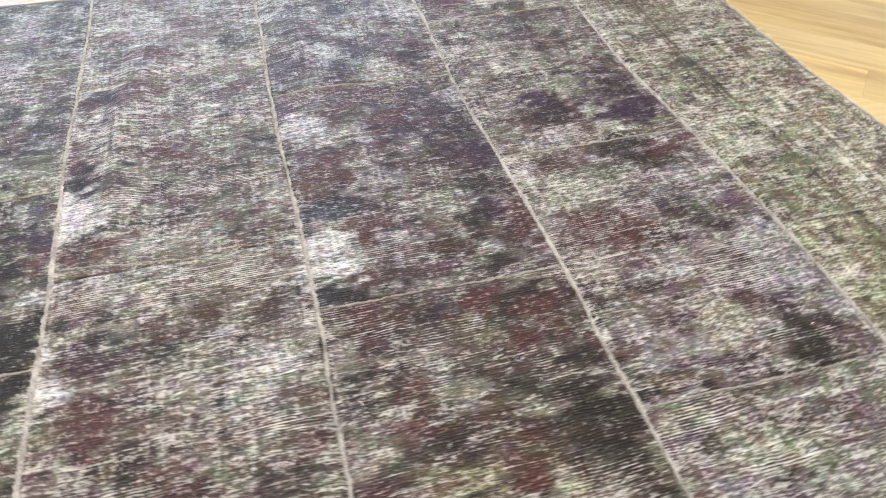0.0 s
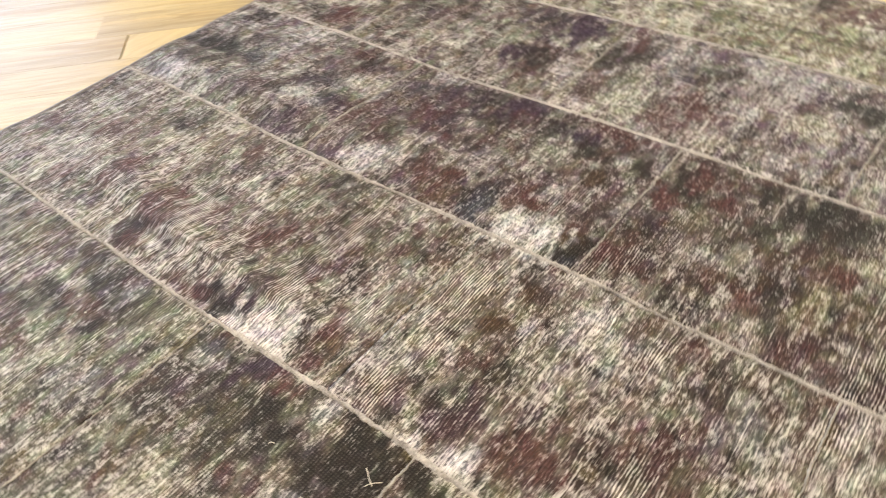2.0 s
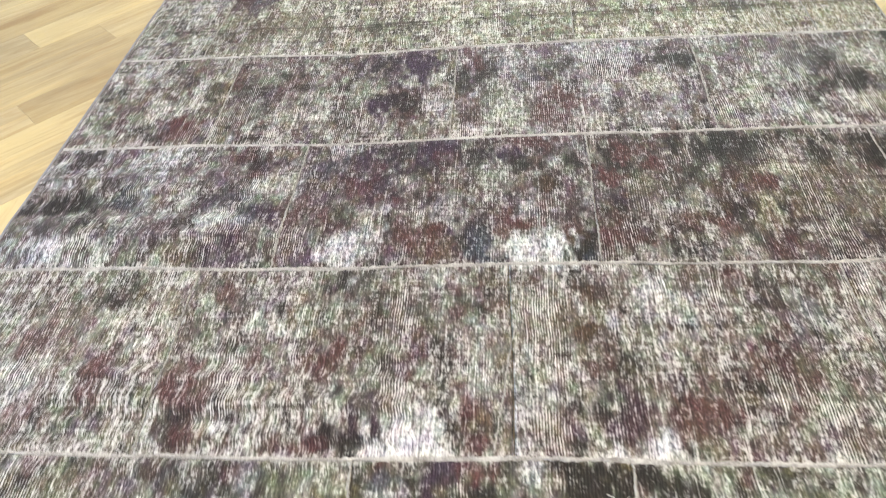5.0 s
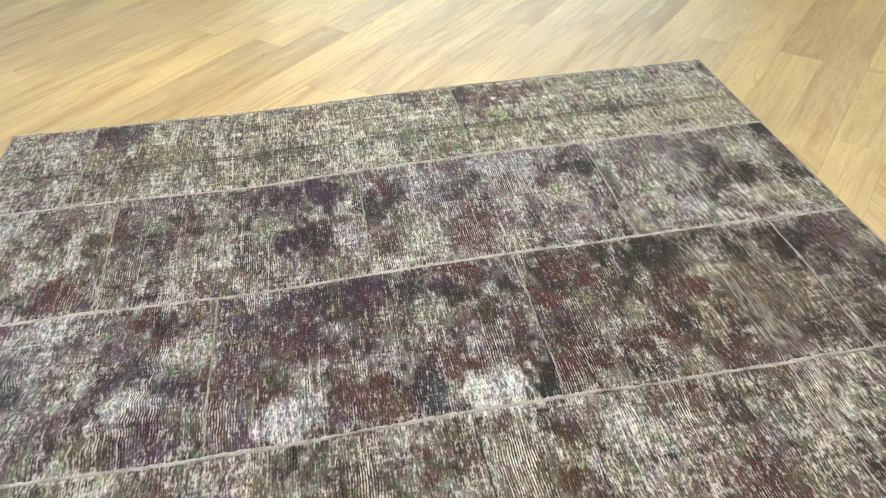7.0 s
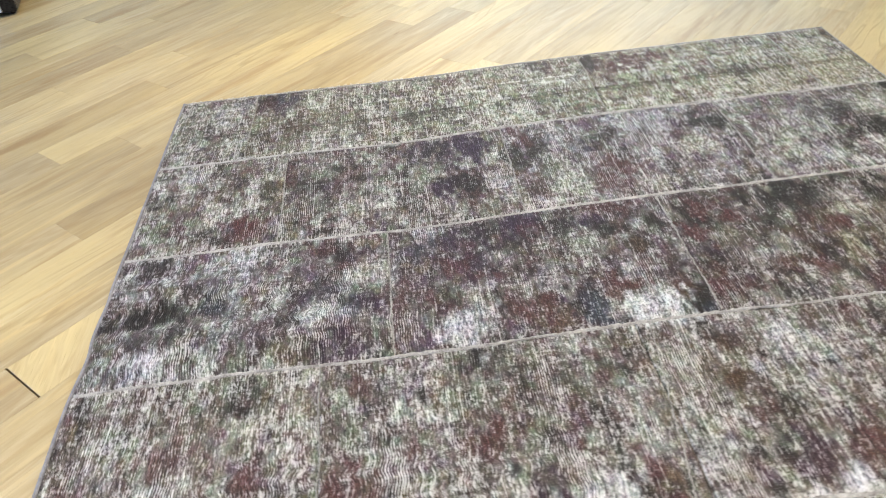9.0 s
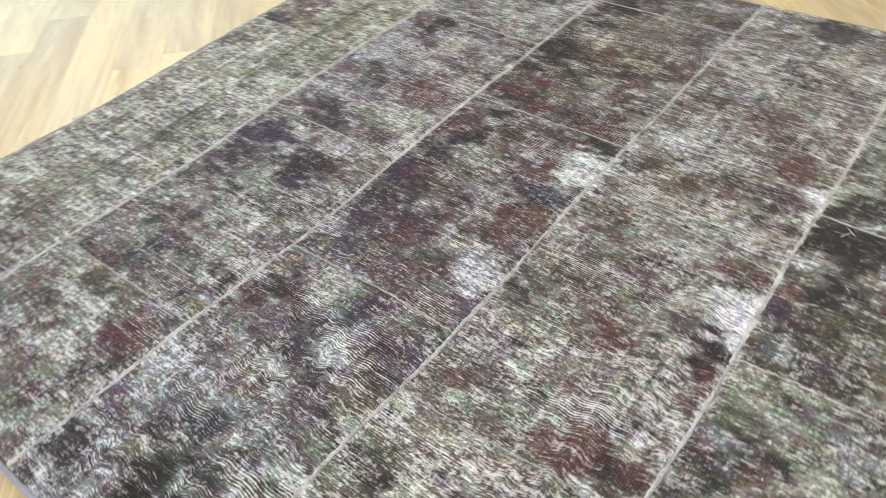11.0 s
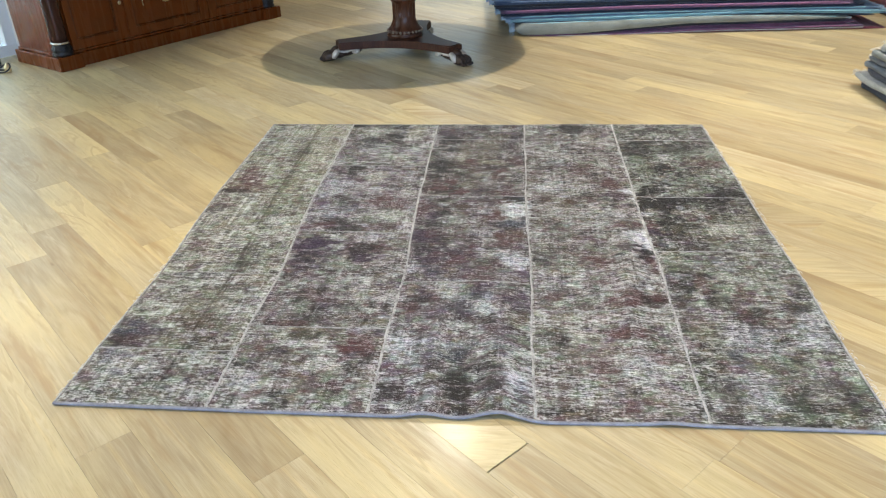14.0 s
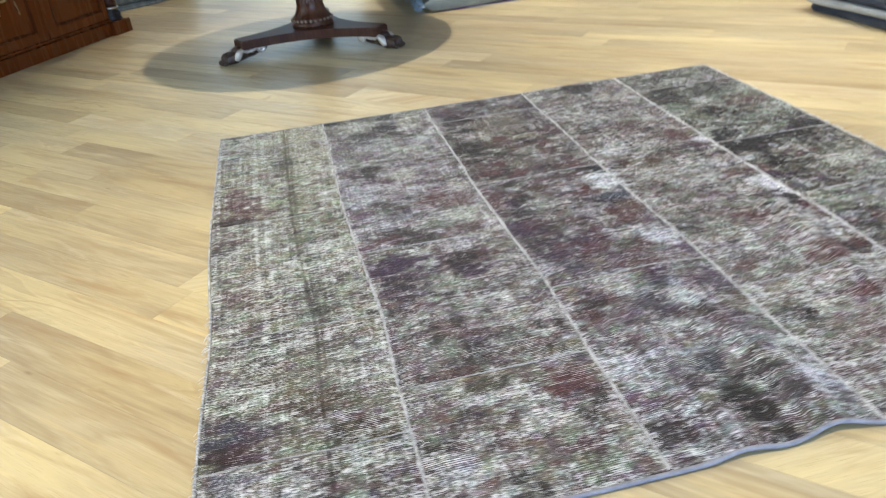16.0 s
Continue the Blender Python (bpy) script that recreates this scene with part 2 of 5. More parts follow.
def cloth(name, light, dark, weave=260.0):
    m, n, l, b = material(name)
    big = noise_tex(n, l, mapped(n, l, (5, 5, 9)), 1.0, 5, 0.65)
    small = noise_tex(n, l, mapped(n, l, (weave, weave, weave)), 1.0, 2, 0.6)
    f = calc(n, l, "MULTIPLY_ADD", small, 0.5, calc(n, l, "MULTIPLY", big, 0.5))
    l.new(ramp(n, l, f, [(0.35, dark), (0.65, light)]), b.inputs["Base Color"])
    b.inputs["Roughness"].default_value = 0.9
    b.inputs["Sheen Weight"].default_value = 0.2
    bump(n, l, b, f, 0.004)
    return m


def polished_wood(name, light, dark, rough=0.24):
    m, n, l, b = material(name)
    g = noise_tex(n, l, mapped(n, l, (22, 22, 2.2)), 1.0, 5, 0.6, 0.6)
    fine = noise_tex(n, l, mapped(n, l, (160, 160, 9)), 1.0, 3, 0.6)
    f = calc(n, l, "MULTIPLY_ADD", fine, 0.4, calc(n, l, "MULTIPLY", g, 0.6))
    l.new(ramp(n, l, f, [(0.32, dark), (0.68, light)]), b.inputs["Base Color"])
    l.new(calc(n, l, "MULTIPLY_ADD", g, 0.2, rough - 0.08), b.inputs["Roughness"])
    b.inputs["Coat Weight"].default_value = 0.06
    b.inputs["Coat Roughness"].default_value = 0.12
    b.inputs["Specular IOR Level"].default_value = 0.26
    bump(n, l, b, f, 0.0005, 0.5)
    return m


OAK, OAK_FAR = oak("oiled_oak", False), oak("oiled_oak_rows", True)
PILE = rug_material()
SEAM = surface("cotton_seam", (0.68, 0.67, 0.675), (0.1, 0.09, 0.09), 0.9, 34, (1, 1, 1), 0, 0.003, 300)
CROSS_SEAM = surface("faded_cross_seam", (0.5, 0.495, 0.49), (0.1, 0.09, 0.09), 0.9, 50, (1, 1, 1), 0, 0.002, 300)
BINDING = surface("slate_blue_binding", (0.36, 0.36, 0.4), (0.13, 0.125, 0.15), 0.85, 40, (1, 1, 1), 0, 0.001, 500)
SUBFLOOR = surface("subfloor", (0.12, 0.08, 0.05), (0.06, 0.04, 0.03), 0.9)
PLASTER = surface("white_plaster", (0.78, 0.77, 0.74), (0.7, 0.69, 0.66), 0.8, 3, (1, 1, 1), 0, 0.0008, 90)
CEILING = surface("ceiling_paint", (0.8, 0.79, 0.77), (0.74, 0.73, 0.71), 0.85, 3, (1, 1, 1), 0, 0.0006, 90)
WHITE_PAINT = surface("white_frame_paint", (0.78, 0.79, 0.8), (0.68, 0.7, 0.72), 0.45, 8)
MAHOGANY = polished_wood("polished_mahogany", (0.155, 0.037, 0.006), (0.112, 0.025, 0.004), 0.25)
# darker copy of the mahogany: shade around the door beads put into the colour
MAHOGANY_SHADED = polished_wood("shaded_mahogany", (0.1, 0.024, 0.004), (0.065, 0.014, 0.003), 0.25)
WALNUT = polished_wood("dark_carved_walnut", (0.115, 0.046, 0.023), (0.05, 0.016, 0.008), 0.26)
DULL_WALNUT = polished_wood("rubbed_walnut", (0.1, 0.038, 0.02), (0.04, 0.014, 0.008), 0.55)
EBONY = polished_wood("dark_mahogany", (0.06, 0.02, 0.012), (0.022, 0.007, 0.005), 0.16)
SILVERED = surface("silvered_ring", (0.75, 0.7, 0.62), (0.5, 0.44, 0.36), 0.25, 60, (1, 1, 1), 1.0, 0.0004, 300)
BRASS = surface("aged_brass", (0.8, 0.68, 0.44), (0.48, 0.36, 0.18), 0.34, 60, (1, 1, 1), 1.0, 0.0006, 300)
GILT = surface("worn_silver_gilt", (0.86, 0.82, 0.75), (0.42, 0.34, 0.27), 0.34, 45, (1, 1, 1), 0.45, 0.0015, 260)
PAW = surface("bronzed_carving", (0.11, 0.062, 0.04), (0.022, 0.013, 0.01), 0.35, 50, (1, 1, 1), 0.3, 0.002, 200)
BEAD = surface("worn_bronze_beads", (0.5, 0.4, 0.3), (0.1, 0.06, 0.04), 0.35, 60, (1, 1, 1), 0.6, 0.001, 300)
CANVAS = surface("weathered_blue_canvas", (0.42, 0.45, 0.42), (0.07, 0.085, 0.09), 0.85, 11, (1.6, 1.6, 0.2), 0, 0.002, 120)
BLACK = surface("black_lacquer", (0.025, 0.022, 0.022), (0.01, 0.009, 0.009), 0.28, 20)
BLACK.node_tree.nodes["Principled BSDF"].inputs["Specular IOR Level"].default_value = 0.3
RUBBER = surface("cable_rubber", (0.04, 0.04, 0.04), (0.02, 0.02, 0.02), 0.6, 40)
LABEL = surface("white_card", (0.8, 0.8, 0.78), (0.7, 0.7, 0.68), 0.7, 30)
FRINGE = surface("cotton_fringe", (0.75, 0.73, 0.68), (0.5, 0.48, 0.44), 0.9, 60)
GLASS, _n, _l, _b = material("window_glass")
_b.inputs["Transmission Weight"].default_value = 1.0
_b.inputs["Roughness"].default_value, _b.inputs["IOR"].default_value = 0.0, 1.02
_b.inputs["Base Color"].default_value = (0.96, 0.98, 1.0, 1)

# building helpers -----------------------------------------------------


def mesh_of(name, verts, faces, mat=None, smooth=False):
    me = bpy.data.meshes.new(name)
    me.from_pydata([tuple(v) for v in verts], [], [tuple(f) for f in faces])
    if mat:
        me.materials.append(mat)
    if smooth:
        me.polygons.foreach_set("use_smooth", [True] * len(me.polygons))
    me.update()
    return me


def part(name, bm, mat, parent=None, label="", m=None, smooth=False):
    """Links a bmesh or a mesh as one object under a thing or a part."""
    if isinstance(bm, bmesh.types.BMesh):
        bmesh.ops.recalc_face_normals(bm, faces=bm.faces)
        me = bpy.data.meshes.new(name)
        bm.to_mesh(me)
        bm.free()
        me.materials.append(mat)
        if smooth:
            me.polygons.foreach_set("use_smooth", [True] * len(me.polygons))
    else:
        me = bm
    ob = new(name, me)
    if parent is not None:
        ob.parent = parent
    if m is not None:
        ob.matrix_basis = m
    if label:
        tagged(ob, label)
    return ob


def thing(name, m, label, category, group="", kind=""):
    return tagged_at(new(name), m, label, category, group, kind)


def tagged_at(ob, m, label, category, group="", kind=""):
    ob.matrix_basis = m
    return tagged(ob, label, category, group, kind)


def box(bm, x0, y0, z0, x1, y1, z1, bevel=0.0, seg=2):
    r = bmesh.ops.create_cube(bm, size=1.0, matrix=Matrix.LocRotScale(((x0 + x1) / 2, (y0 + y1) / 2, (z0 + z1) / 2), None, (x1 - x0, y1 - y0, z1 - z0)))
    if bevel:
        es = list({e for v in r["verts"] for e in v.link_edges})
        bmesh.ops.bevel(bm, geom=es, offset=bevel, segments=seg, affect="EDGES", profile=0.5)
    return bm


def boxed(*a, **k):
    return box(bmesh.new(), *a, **k)


def lathe(profile, n=32, wave=None):
    """A turned solid from rows of (radius, height); wave(i, angle) scales the radius."""
    bm, rings = bmesh.new(), []
    for i, (r, z) in enumerate(profile):
        ring = []
        for k in range(n):
            a = 2 * math.pi * k / n
            q = r * (wave(i, a) if wave else 1.0)
            ring.append(bm.verts.new((q * math.cos(a), q * math.sin(a), z)))
        rings.append(ring)
    for a, b in zip(rings, rings[1:]):
        for k in range(n):
            bm.faces.new((a[k], a[(k + 1) % n], b[(k + 1) % n], b[k]))
    bm.faces.new(rings[0][::-1])
    bm.faces.new(rings[-1])
    return bm


def tube(points, radius, n=8, taper=None):
    """A round bar along points."""
    bm, rings = bmesh.new(), []
    pts = [Vector(p) for p in points]
    up = Vector((0, 0, 1))
    for i, p in enumerate(pts):
        d = (pts[min(i + 1, len(pts) - 1)] - pts[max(i - 1, 0)]).normalized()
        s = d.cross(up)
        s = s.normalized() if s.length > 1e-4 else Vector((1, 0, 0))
        u2 = s.cross(d).normalized()
        r = radius * (taper(i / (len(pts) - 1)) if taper else 1.0)
        rings.append([bm.verts.new(p + r * (math.cos(2 * math.pi * k / n) * s + math.sin(2 * math.pi * k / n) * u2)) for k in range(n)])
    for a, b in zip(rings, rings[1:]):
        for k in range(n):
            bm.faces.new((a[k], a[(k + 1) % n], b[(k + 1) % n], b[k]))
    bm.faces.new(rings[0][::-1])
    bm.faces.new(rings[-1])
    return bm


def blob(bm, centre, size, m=None):
    mm = Matrix.LocRotScale(centre, m, size)
    bmesh.ops.create_uvsphere(bm, u_segments=14, v_segments=10, radius=1.0, matrix=mm)
    return bm


def merged(*bms):
    out = bmesh.new()
    for b in bms:
        me = bpy.data.meshes.new("join")
        b.to_mesh(me)
        b.free()
        out.from_mesh(me)
        bpy.data.meshes.remove(me)
    return out


def field(x, y, sx, sy, seed):
    """Smooth random field between 0 and 1 with cells of sx by sy metres."""
    g = np.random.default_rng(seed).random((260, 260))
    u, v = np.asarray(x) / sx + 60.0, np.asarray(y) / sy + 60.0
    i, j = np.floor(u).astype(int), np.floor(v).astype(int)
    a, b = u - i, v - j
    a, b = a * a * (3 - 2 * a), b * b * (3 - 2 * b)
    i, j = i % 259, j % 259
    return (g[i, j] * (1 - a) + g[i + 1, j] * a) * (1 - b) + (g[i, j + 1] * (1 - a) + g[i + 1, j + 1] * a) * b


# ---- large structure ----
U, V = Vector((0.513, 0.858, 0)), Vector((0.858, -0.513, 0))
HIGH = 3.1


def wall_piece(name, p, q, z0, z1, thick, mat, label=""):
    """An upright slab from p to q; its thickness lies to the left of that way."""
    d = Vector((q[0] - p[0], q[1] - p[1], 0))
    ob = part(name, boxed(0, 0, z0, d.length, thick, z1), mat, None, label, pose(p[0], p[1], 0, 0, 0, math.degrees(math.atan2(d.y, d.x))))
    return ob


floor = tagged(part("floor", boxed(-7, -4.2, -0.12, 9, 11, -0.022), SUBFLOOR), "oak plank floor laid diagonally to the rug", "floor", "", "structure")
base = Vector((-2.16, 3.30))
u2 = Vector((U.x, U.y))
w_a, w_b, w_c = base - 4.3 * u2, base + 0.09 * u2, base + 7.2 * u2
win0 = base - 2.9 * u2


def structure(ob, label, cat):
    return tagged(ob, label, cat, "", "structure")


structure(wall_piece("wall_west", w_a, win0, 0, HIGH, 0.2, PLASTER), "white plaster wall beside the window", "wall")
w_d, back = base + 1.9 * u2, Vector((V.x, V.y)) * 1.9
structure(wall_piece("wall_west_corner", w_b, w_d, 0, HIGH, 0.2, PLASTER), "white plaster wall behind the sideboard", "wall")
structure(wall_piece("wall_west_return", w_d - 0.2 * u2, w_d - 0.2 * u2 - back, 0, HIGH, 0.2, PLASTER), "white plaster return of the wall", "wall")
structure(wall_piece("wall_west_alcove", w_d - 0.2 * u2 - back, w_c - back, 0, HIGH, 0.2, PLASTER), "white plaster wall of the alcove", "wall")
structure(wall_piece("wall_west_lintel", win0, w_b, 2.6, HIGH, 0.2, PLASTER), "white plaster lintel over the window", "wall")
structure(wall_piece("wall_north", (w_c.x - 2.4, 9.4), (-1.3, 9.4), 0, HIGH, 0.2, PLASTER), "white plaster far wall", "wall")
structure(wall_piece("wall_north_end", (1.7, 9.4), (7.0, 9.4), 0, HIGH, 0.2, PLASTER), "white plaster far wall", "wall")
structure(wall_piece("wall_north_lintel", (-1.3, 9.4), (1.7, 9.4), 2.65, HIGH, 0.2, PLASTER), "white plaster lintel over the far window", "wall")
structure(wall_piece("wall_east", (7.0, 9.4), (7.0, -4.0), 0, HIGH, 0.2, PLASTER), "white plaster side wall", "wall")
structure(wall_piece("wall_south", (7.0, -4.0), (4.3, -4.0), 0, HIGH, 0.2, PLASTER), "white plaster wall beside the shop window", "wall")
structure(wall_piece("wall_south_end", (-1.0, -4.0), (w_a.x - 0.1, -4.0), 0, HIGH, 0.2, PLASTER), "white plaster wall beside the shop window", "wall")
structure(wall_piece("wall_south_lintel", (4.3, -4.0), (-1.0, -4.0), 2.75, HIGH, 0.2, PLASTER), "white plaster lintel over the shop window", "wall")
structure(wall_piece("wall_south_sill", (4.3, -4.0), (-1.0, -4.0), 0, 0.25, 0.2, PLASTER), "low white plaster wall under the shop window", "wall")
structure(part("ceiling", boxed(-7, -4.2, HIGH, 9, 11, HIGH + 0.15), CEILING), "white painted ceiling", "ceiling")


def glazing(name, p, q, z0, z1, panes, label):
    d = Vector((q[0] - p[0], q[1] - p[1], 0))
    win = tagged_at(new(name), pose(p[0], p[1], 0, 0, 0, math.degrees(math.atan2(d.y, d.x))), label, "window", "", "structure")
    w = d.length
    fr = merged(boxed(0, 0.06, z0, w, 0.14, z0 + 0.07), boxed(0, 0.06, z1 - 0.07, w, 0.14, z1))
    for k in range(panes + 1):
        c = 0.035 + (w - 0.07) * k / panes
        box(fr, c - 0.034, 0.063, z0 + 0.068, c + 0.034, 0.137, z1 - 0.068)
    part("window_frame", fr, WHITE_PAINT, win)
    for k in range(panes):
        a, b = (w - 0.07) * k / panes + 0.07, (w - 0.07) * (k + 1) / panes
        g = part("pane", boxed(a - 0.004, 0.095, z0 + 0.06, b + 0.004, 0.103, z1 - 0.06), GLASS, win)
        g.visible_shadow = False
    return win


glazing("window_1", (4.3, -4.0), (-1.0, -4.0), 0.25, 2.75, 3, "tall white-framed shop window with daylight behind")
glazing("window_3", (-1.3, 9.4), (1.7, 9.4), 0.02, 2.65, 2, "floor-length white-framed far window with cool daylight")
glazing("window_2", win0, w_b, 0.02, 2.6, 2, "floor-length white-framed window beside the sideboard")

# pale daylight behind the floor-length window
SKYLIT, _n, _l, _b = material("pale_daylight_distance")
_b.inputs["Base Color"].default_value = (0.6, 0.7, 0.8, 1)
_l.new(ramp(_n, _l, noise_tex(_n, _l, mapped(_n, _l, (0.6, 0.6, 0.9)), 1.0, 2), [(0.3, (0.5, 0.74, 0.9)), (0.7, (0.62, 0.84, 1.0))]), _b.inputs["Emission Color"])
_b.inputs["Emission Strength"].default_value = 1.25
out0, out1 = win0 - 1.6 * Vector((V.x, V.y)) - 1.0 * u2, w_b - 1.6 * Vector((V.x, V.y)) + 0.6 * u2
structure(wall_piece("backdrop", out0, out1, -0.28, 3.4, 0.05, SKYLIT), "pale blue daylight behind the window", "backdrop")

# ground outside, far behind the panes
structure(part("ground", boxed(-60, -60, -0.5, 60, 60, -0.3), surface("street_paving", (0.3, 0.3, 0.3), (0.22, 0.22, 0.22), 0.8, 2)), "grey paving outside the windows", "ground")

# ---- ceiling spotlights ----


def spotlight(x, y, power, tx, ty, cone=120, size=0.035, colour=(1.0, 0.87, 0.67)):
    s = thing("ceiling_spotlight", pose(x, y, HIGH), "white recessed ceiling spotlight with a warm lamp", "spotlight", "ceiling spotlights")
    part("trim_ring", lathe([(0.03, -0.002), (0.06, -0.003), (0.062, -0.012), (0.05, -0.016), (0.036, -0.012), (0.034, -0.004)], 24), WHITE_PAINT, s)
    la = new("spot_lamp", bpy.data.lights.new("spot_lamp", "SPOT"))
    la.data.energy, la.data.color = power, colour
    la.data.spot_size, la.data.spot_blend, la.data.shadow_soft_size = radians(cone), 0.5, size
    la.parent = s
    la.matrix_basis = look((0, 0, -0.05), (tx - x, ty - y, -HIGH))
    return s


spotlight(0.7, 3.29, 244, 1.7, 2.75, 104, 0.05, (1.0, 0.945, 0.88))
spotlight(1.3, -0.15, 225, 1.35, 0.2, 78, 0.06)
spotlight(-1.75, 0.6, 195, -1.8, 0.55, 76, 0.05, (1.0, 0.84, 0.52))
spotlight(3.6, 1.2, 150, 3.6, 1.2, 80, 0.05, (1.0, 0.95, 0.88))
spotlight(3.1, 3.4, 238, 3.3, 3.3, 80, 0.05, (1.0, 0.97, 0.95))
spotlight(-0.15, 5.75, 130, -0.15, 5.5, 70, 0.05, (1.0, 0.94, 0.86))

# ---- patchwork rug ----
SEAM_X = (0.0, 0.387, 0.787, 1.187, 1.59, 2.0)
LONG = 2.04
CROSS = ((0.228, 0.634, 1.24, 1.855), (0.35, 0.93, 1.53), (0.605, 1.238, 1.84), (0.465, 1.065, 1.66), (0.82, 1.237, 1.83))
# stains and worn places of each patch, by strip and place in it: x, y, half sizes, dye, strength
STAINS = {}
STAINS[0, 0] = [(0.07, 0.2, 0.033, 0.032, "l", 0.3), (0.03, 0.19, 0.034, 0.025, "n", 0.4), (0.02, 0.11, 0.033, 0.023, "r", 0.4), (0.08, 0.14, 0.025, 0.023, "l", 0.5)]
STAINS[0, 1] = [(0.15, 0.47, 0.056, 0.046, "g", 0.4), (0.25, 0.36, 0.067, 0.034, "b", 0.5), (0.31, 0.61, 0.047, 0.041, "o", 0.4), (0.28, 0.54, 0.047, 0.039, "k", 0.4), (0.17, 0.27, 0.044, 0.039, "g", 0.4), (0.07, 0.31, 0.052, 0.032, "p", 0.7), (0.05, 0.27, 0.04, 0.04, "k", 0.8), (0.01, 0.35, 0.036, 0.028, "p", 0.5), (0.33, 0.24, 0.033, 0.03, "b", 0.5), (0.05, 0.31, 0.033, 0.024, "n", 0.7), (0.07, 0.27, 0.034, 0.021, "r", 0.4), (0.28, 0.26, 0.033, 0.018, "k", 0.4)]
STAINS[0, 2] = [(0.02, 0.74, 0.042, 0.049, "p", 0.3), (0.06, 1.14, 0.046, 0.039, "r", 0.4), (0.04, 1.09, 0.042, 0.033, "p", 0.5), (0.06, 0.84, 0.034, 0.032, "r", 0.5), (0.23, 1.19, 0.045, 0.024, "g", 0.5), (0.26, 0.68, 0.035, 0.03, "k", 0.5), (0.15, 1.06, 0.032, 0.024, "p", 0.4), (0.25, 0.73, 0.029, 0.023, "k", 0.5)]
STAINS[0, 3] = [(0.33, 1.74, 0.06, 0.093, "o", 0.7), (0.08, 1.3, 0.072, 0.065, "r", 0.6), (0.28, 1.61, 0.06, 0.05, "o", 0.5), (0.09, 1.4, 0.037, 0.065, "r", 0.7), (0.26, 1.39, 0.045, 0.047, "g", 0.6), (0.19, 1.82, 0.04, 0.05, "g", 0.5), (0.22, 1.67, 0.033, 0.048, "k", 0.5), (0.07, 1.51, 0.03, 0.05, "r", 0.5), (0.04, 1.25, 0.062, 0.023, "k", 0.7)]
STAINS[0, 4] = [(0.21, 1.88, 0.11, 0.112, "o", 0.6), (0.21, 1.93, 0.066, 0.084, "o", 0.5), (0.29, 1.95, 0.076, 0.071, "o", 0.5), (0.21, 1.86, 0.032, 0.034, "g", 0.5)]
STAINS[1, 0] = [(0.72, 0.27, 0.039, 0.039, "r", 0.6), (0.72, 0.3, 0.047, 0.031, "r", 0.6), (0.71, 0.25, 0.038, 0.037, "r", 0.8), (0.52, 0.21, 0.034, 0.04, "k", 0.3), (0.64, 0.17, 0.036, 0.022, "c", 0.4), (0.46, 0.1, 0.024, 0.027, "l", 0.5), (0.55, 0.31, 0.031, 0.019, "k", 0.5), (0.59, 0.23, 0.022, 0.026, "k", 0.3), (0.71, 0.34, 0.028, 0.013, "l", 0.5), (0.55, 0.22, 0.021, 0.013, "n", 0.5), (0.74, 0.23, 0.015, 0.018, "k", 0.4), (0.76, 0.33, 0.019, 0.014, "p", 0.6), (0.63, 0.34, 0.02, 0.013, "n", 0.3), (0.71, 0.23, 0.015, 0.01, "n", 0.6)]
STAINS[1, 1] = [(0.66, 0.81, 0.077, 0.039, "r", 0.6), (0.47, 0.83, 0.061, 0.041, "p", 0.9), (0.49, 0.79, 0.053, 0.047, "p", 0.6), (0.54, 0.52, 0.053, 0.038, "r", 0.4), (0.47, 0.61, 0.048, 0.041, "r", 0.3), (0.65, 0.38, 0.057, 0.032, "g", 0.3), (0.45, 0.82, 0.047, 0.037, "p", 0.9), (0.64, 0.78, 0.042, 0.038, "k", 0.7), (0.62, 0.46, 0.051, 0.031, "k", 0.3), (0.65, 0.76, 0.038, 0.039, "p", 0.8), (0.67, 0.53, 0.04, 0.037, "c", 0.3), (0.58, 0.42, 0.033, 0.038, "k", 0.3), (0.44, 0.73, 0.037, 0.033, "p", 0.7), (0.45, 0.75, 0.037, 0.028, "k", 0.5), (0.67, 0.9, 0.041, 0.023, "l", 0.6), (0.52, 0.38, 0.034, 0.027, "k", 0.4), (0.63, 0.8, 0.033, 0.025, "k", 0.5), (0.65, 0.84, 0.041, 0.019, "k", 0.5)]
STAINS[1, 1] += [(0.74, 0.87, 0.029, 0.025, "b", 0.4), (0.55, 0.55, 0.019, 0.033, "k", 0.6), (0.49, 0.49, 0.019, 0.027, "k", 0.6), (0.64, 0.68, 0.021, 0.019, "k", 0.3), (0.52, 0.37, 0.025, 0.015, "r", 0.4)]
STAINS[1, 2] = [(0.71, 1.05, 0.06, 0.05, "e", 0.7), (0.45, 1.33, 0.046, 0.044, "l", 0.5), (0.69, 1.07, 0.052, 0.037, "e", 0.5), (0.49, 1, 0.048, 0.035, "k", 0.6), (0.64, 1.04, 0.043, 0.039, "e", 0.6), (0.5, 1.49, 0.038, 0.043, "k", 0.8), (0.55, 1.01, 0.046, 0.034, "k", 0.4), (0.63, 1.18, 0.033, 0.046, "r", 0.6), (0.7, 1.17, 0.043, 0.034, "r", 0.5), (0.56, 0.95, 0.043, 0.033, "k", 0.6), (0.58, 1.05, 0.041, 0.03, "e", 0.5), (0.6, 1.41, 0.034, 0.035, "c", 0.6), (0.53, 1.19, 0.029, 0.041, "k", 0.4), (0.69, 0.98, 0.051, 0.023, "r", 0.6), (0.72, 0.93, 0.068, 0.016, "c", 0.5), (0.47, 1.07, 0.037, 0.028, "l", 0.4), (0.67, 1.22, 0.026, 0.038, "r", 0.5), (0.74, 1.27, 0.03, 0.032, "c", 0.6)]
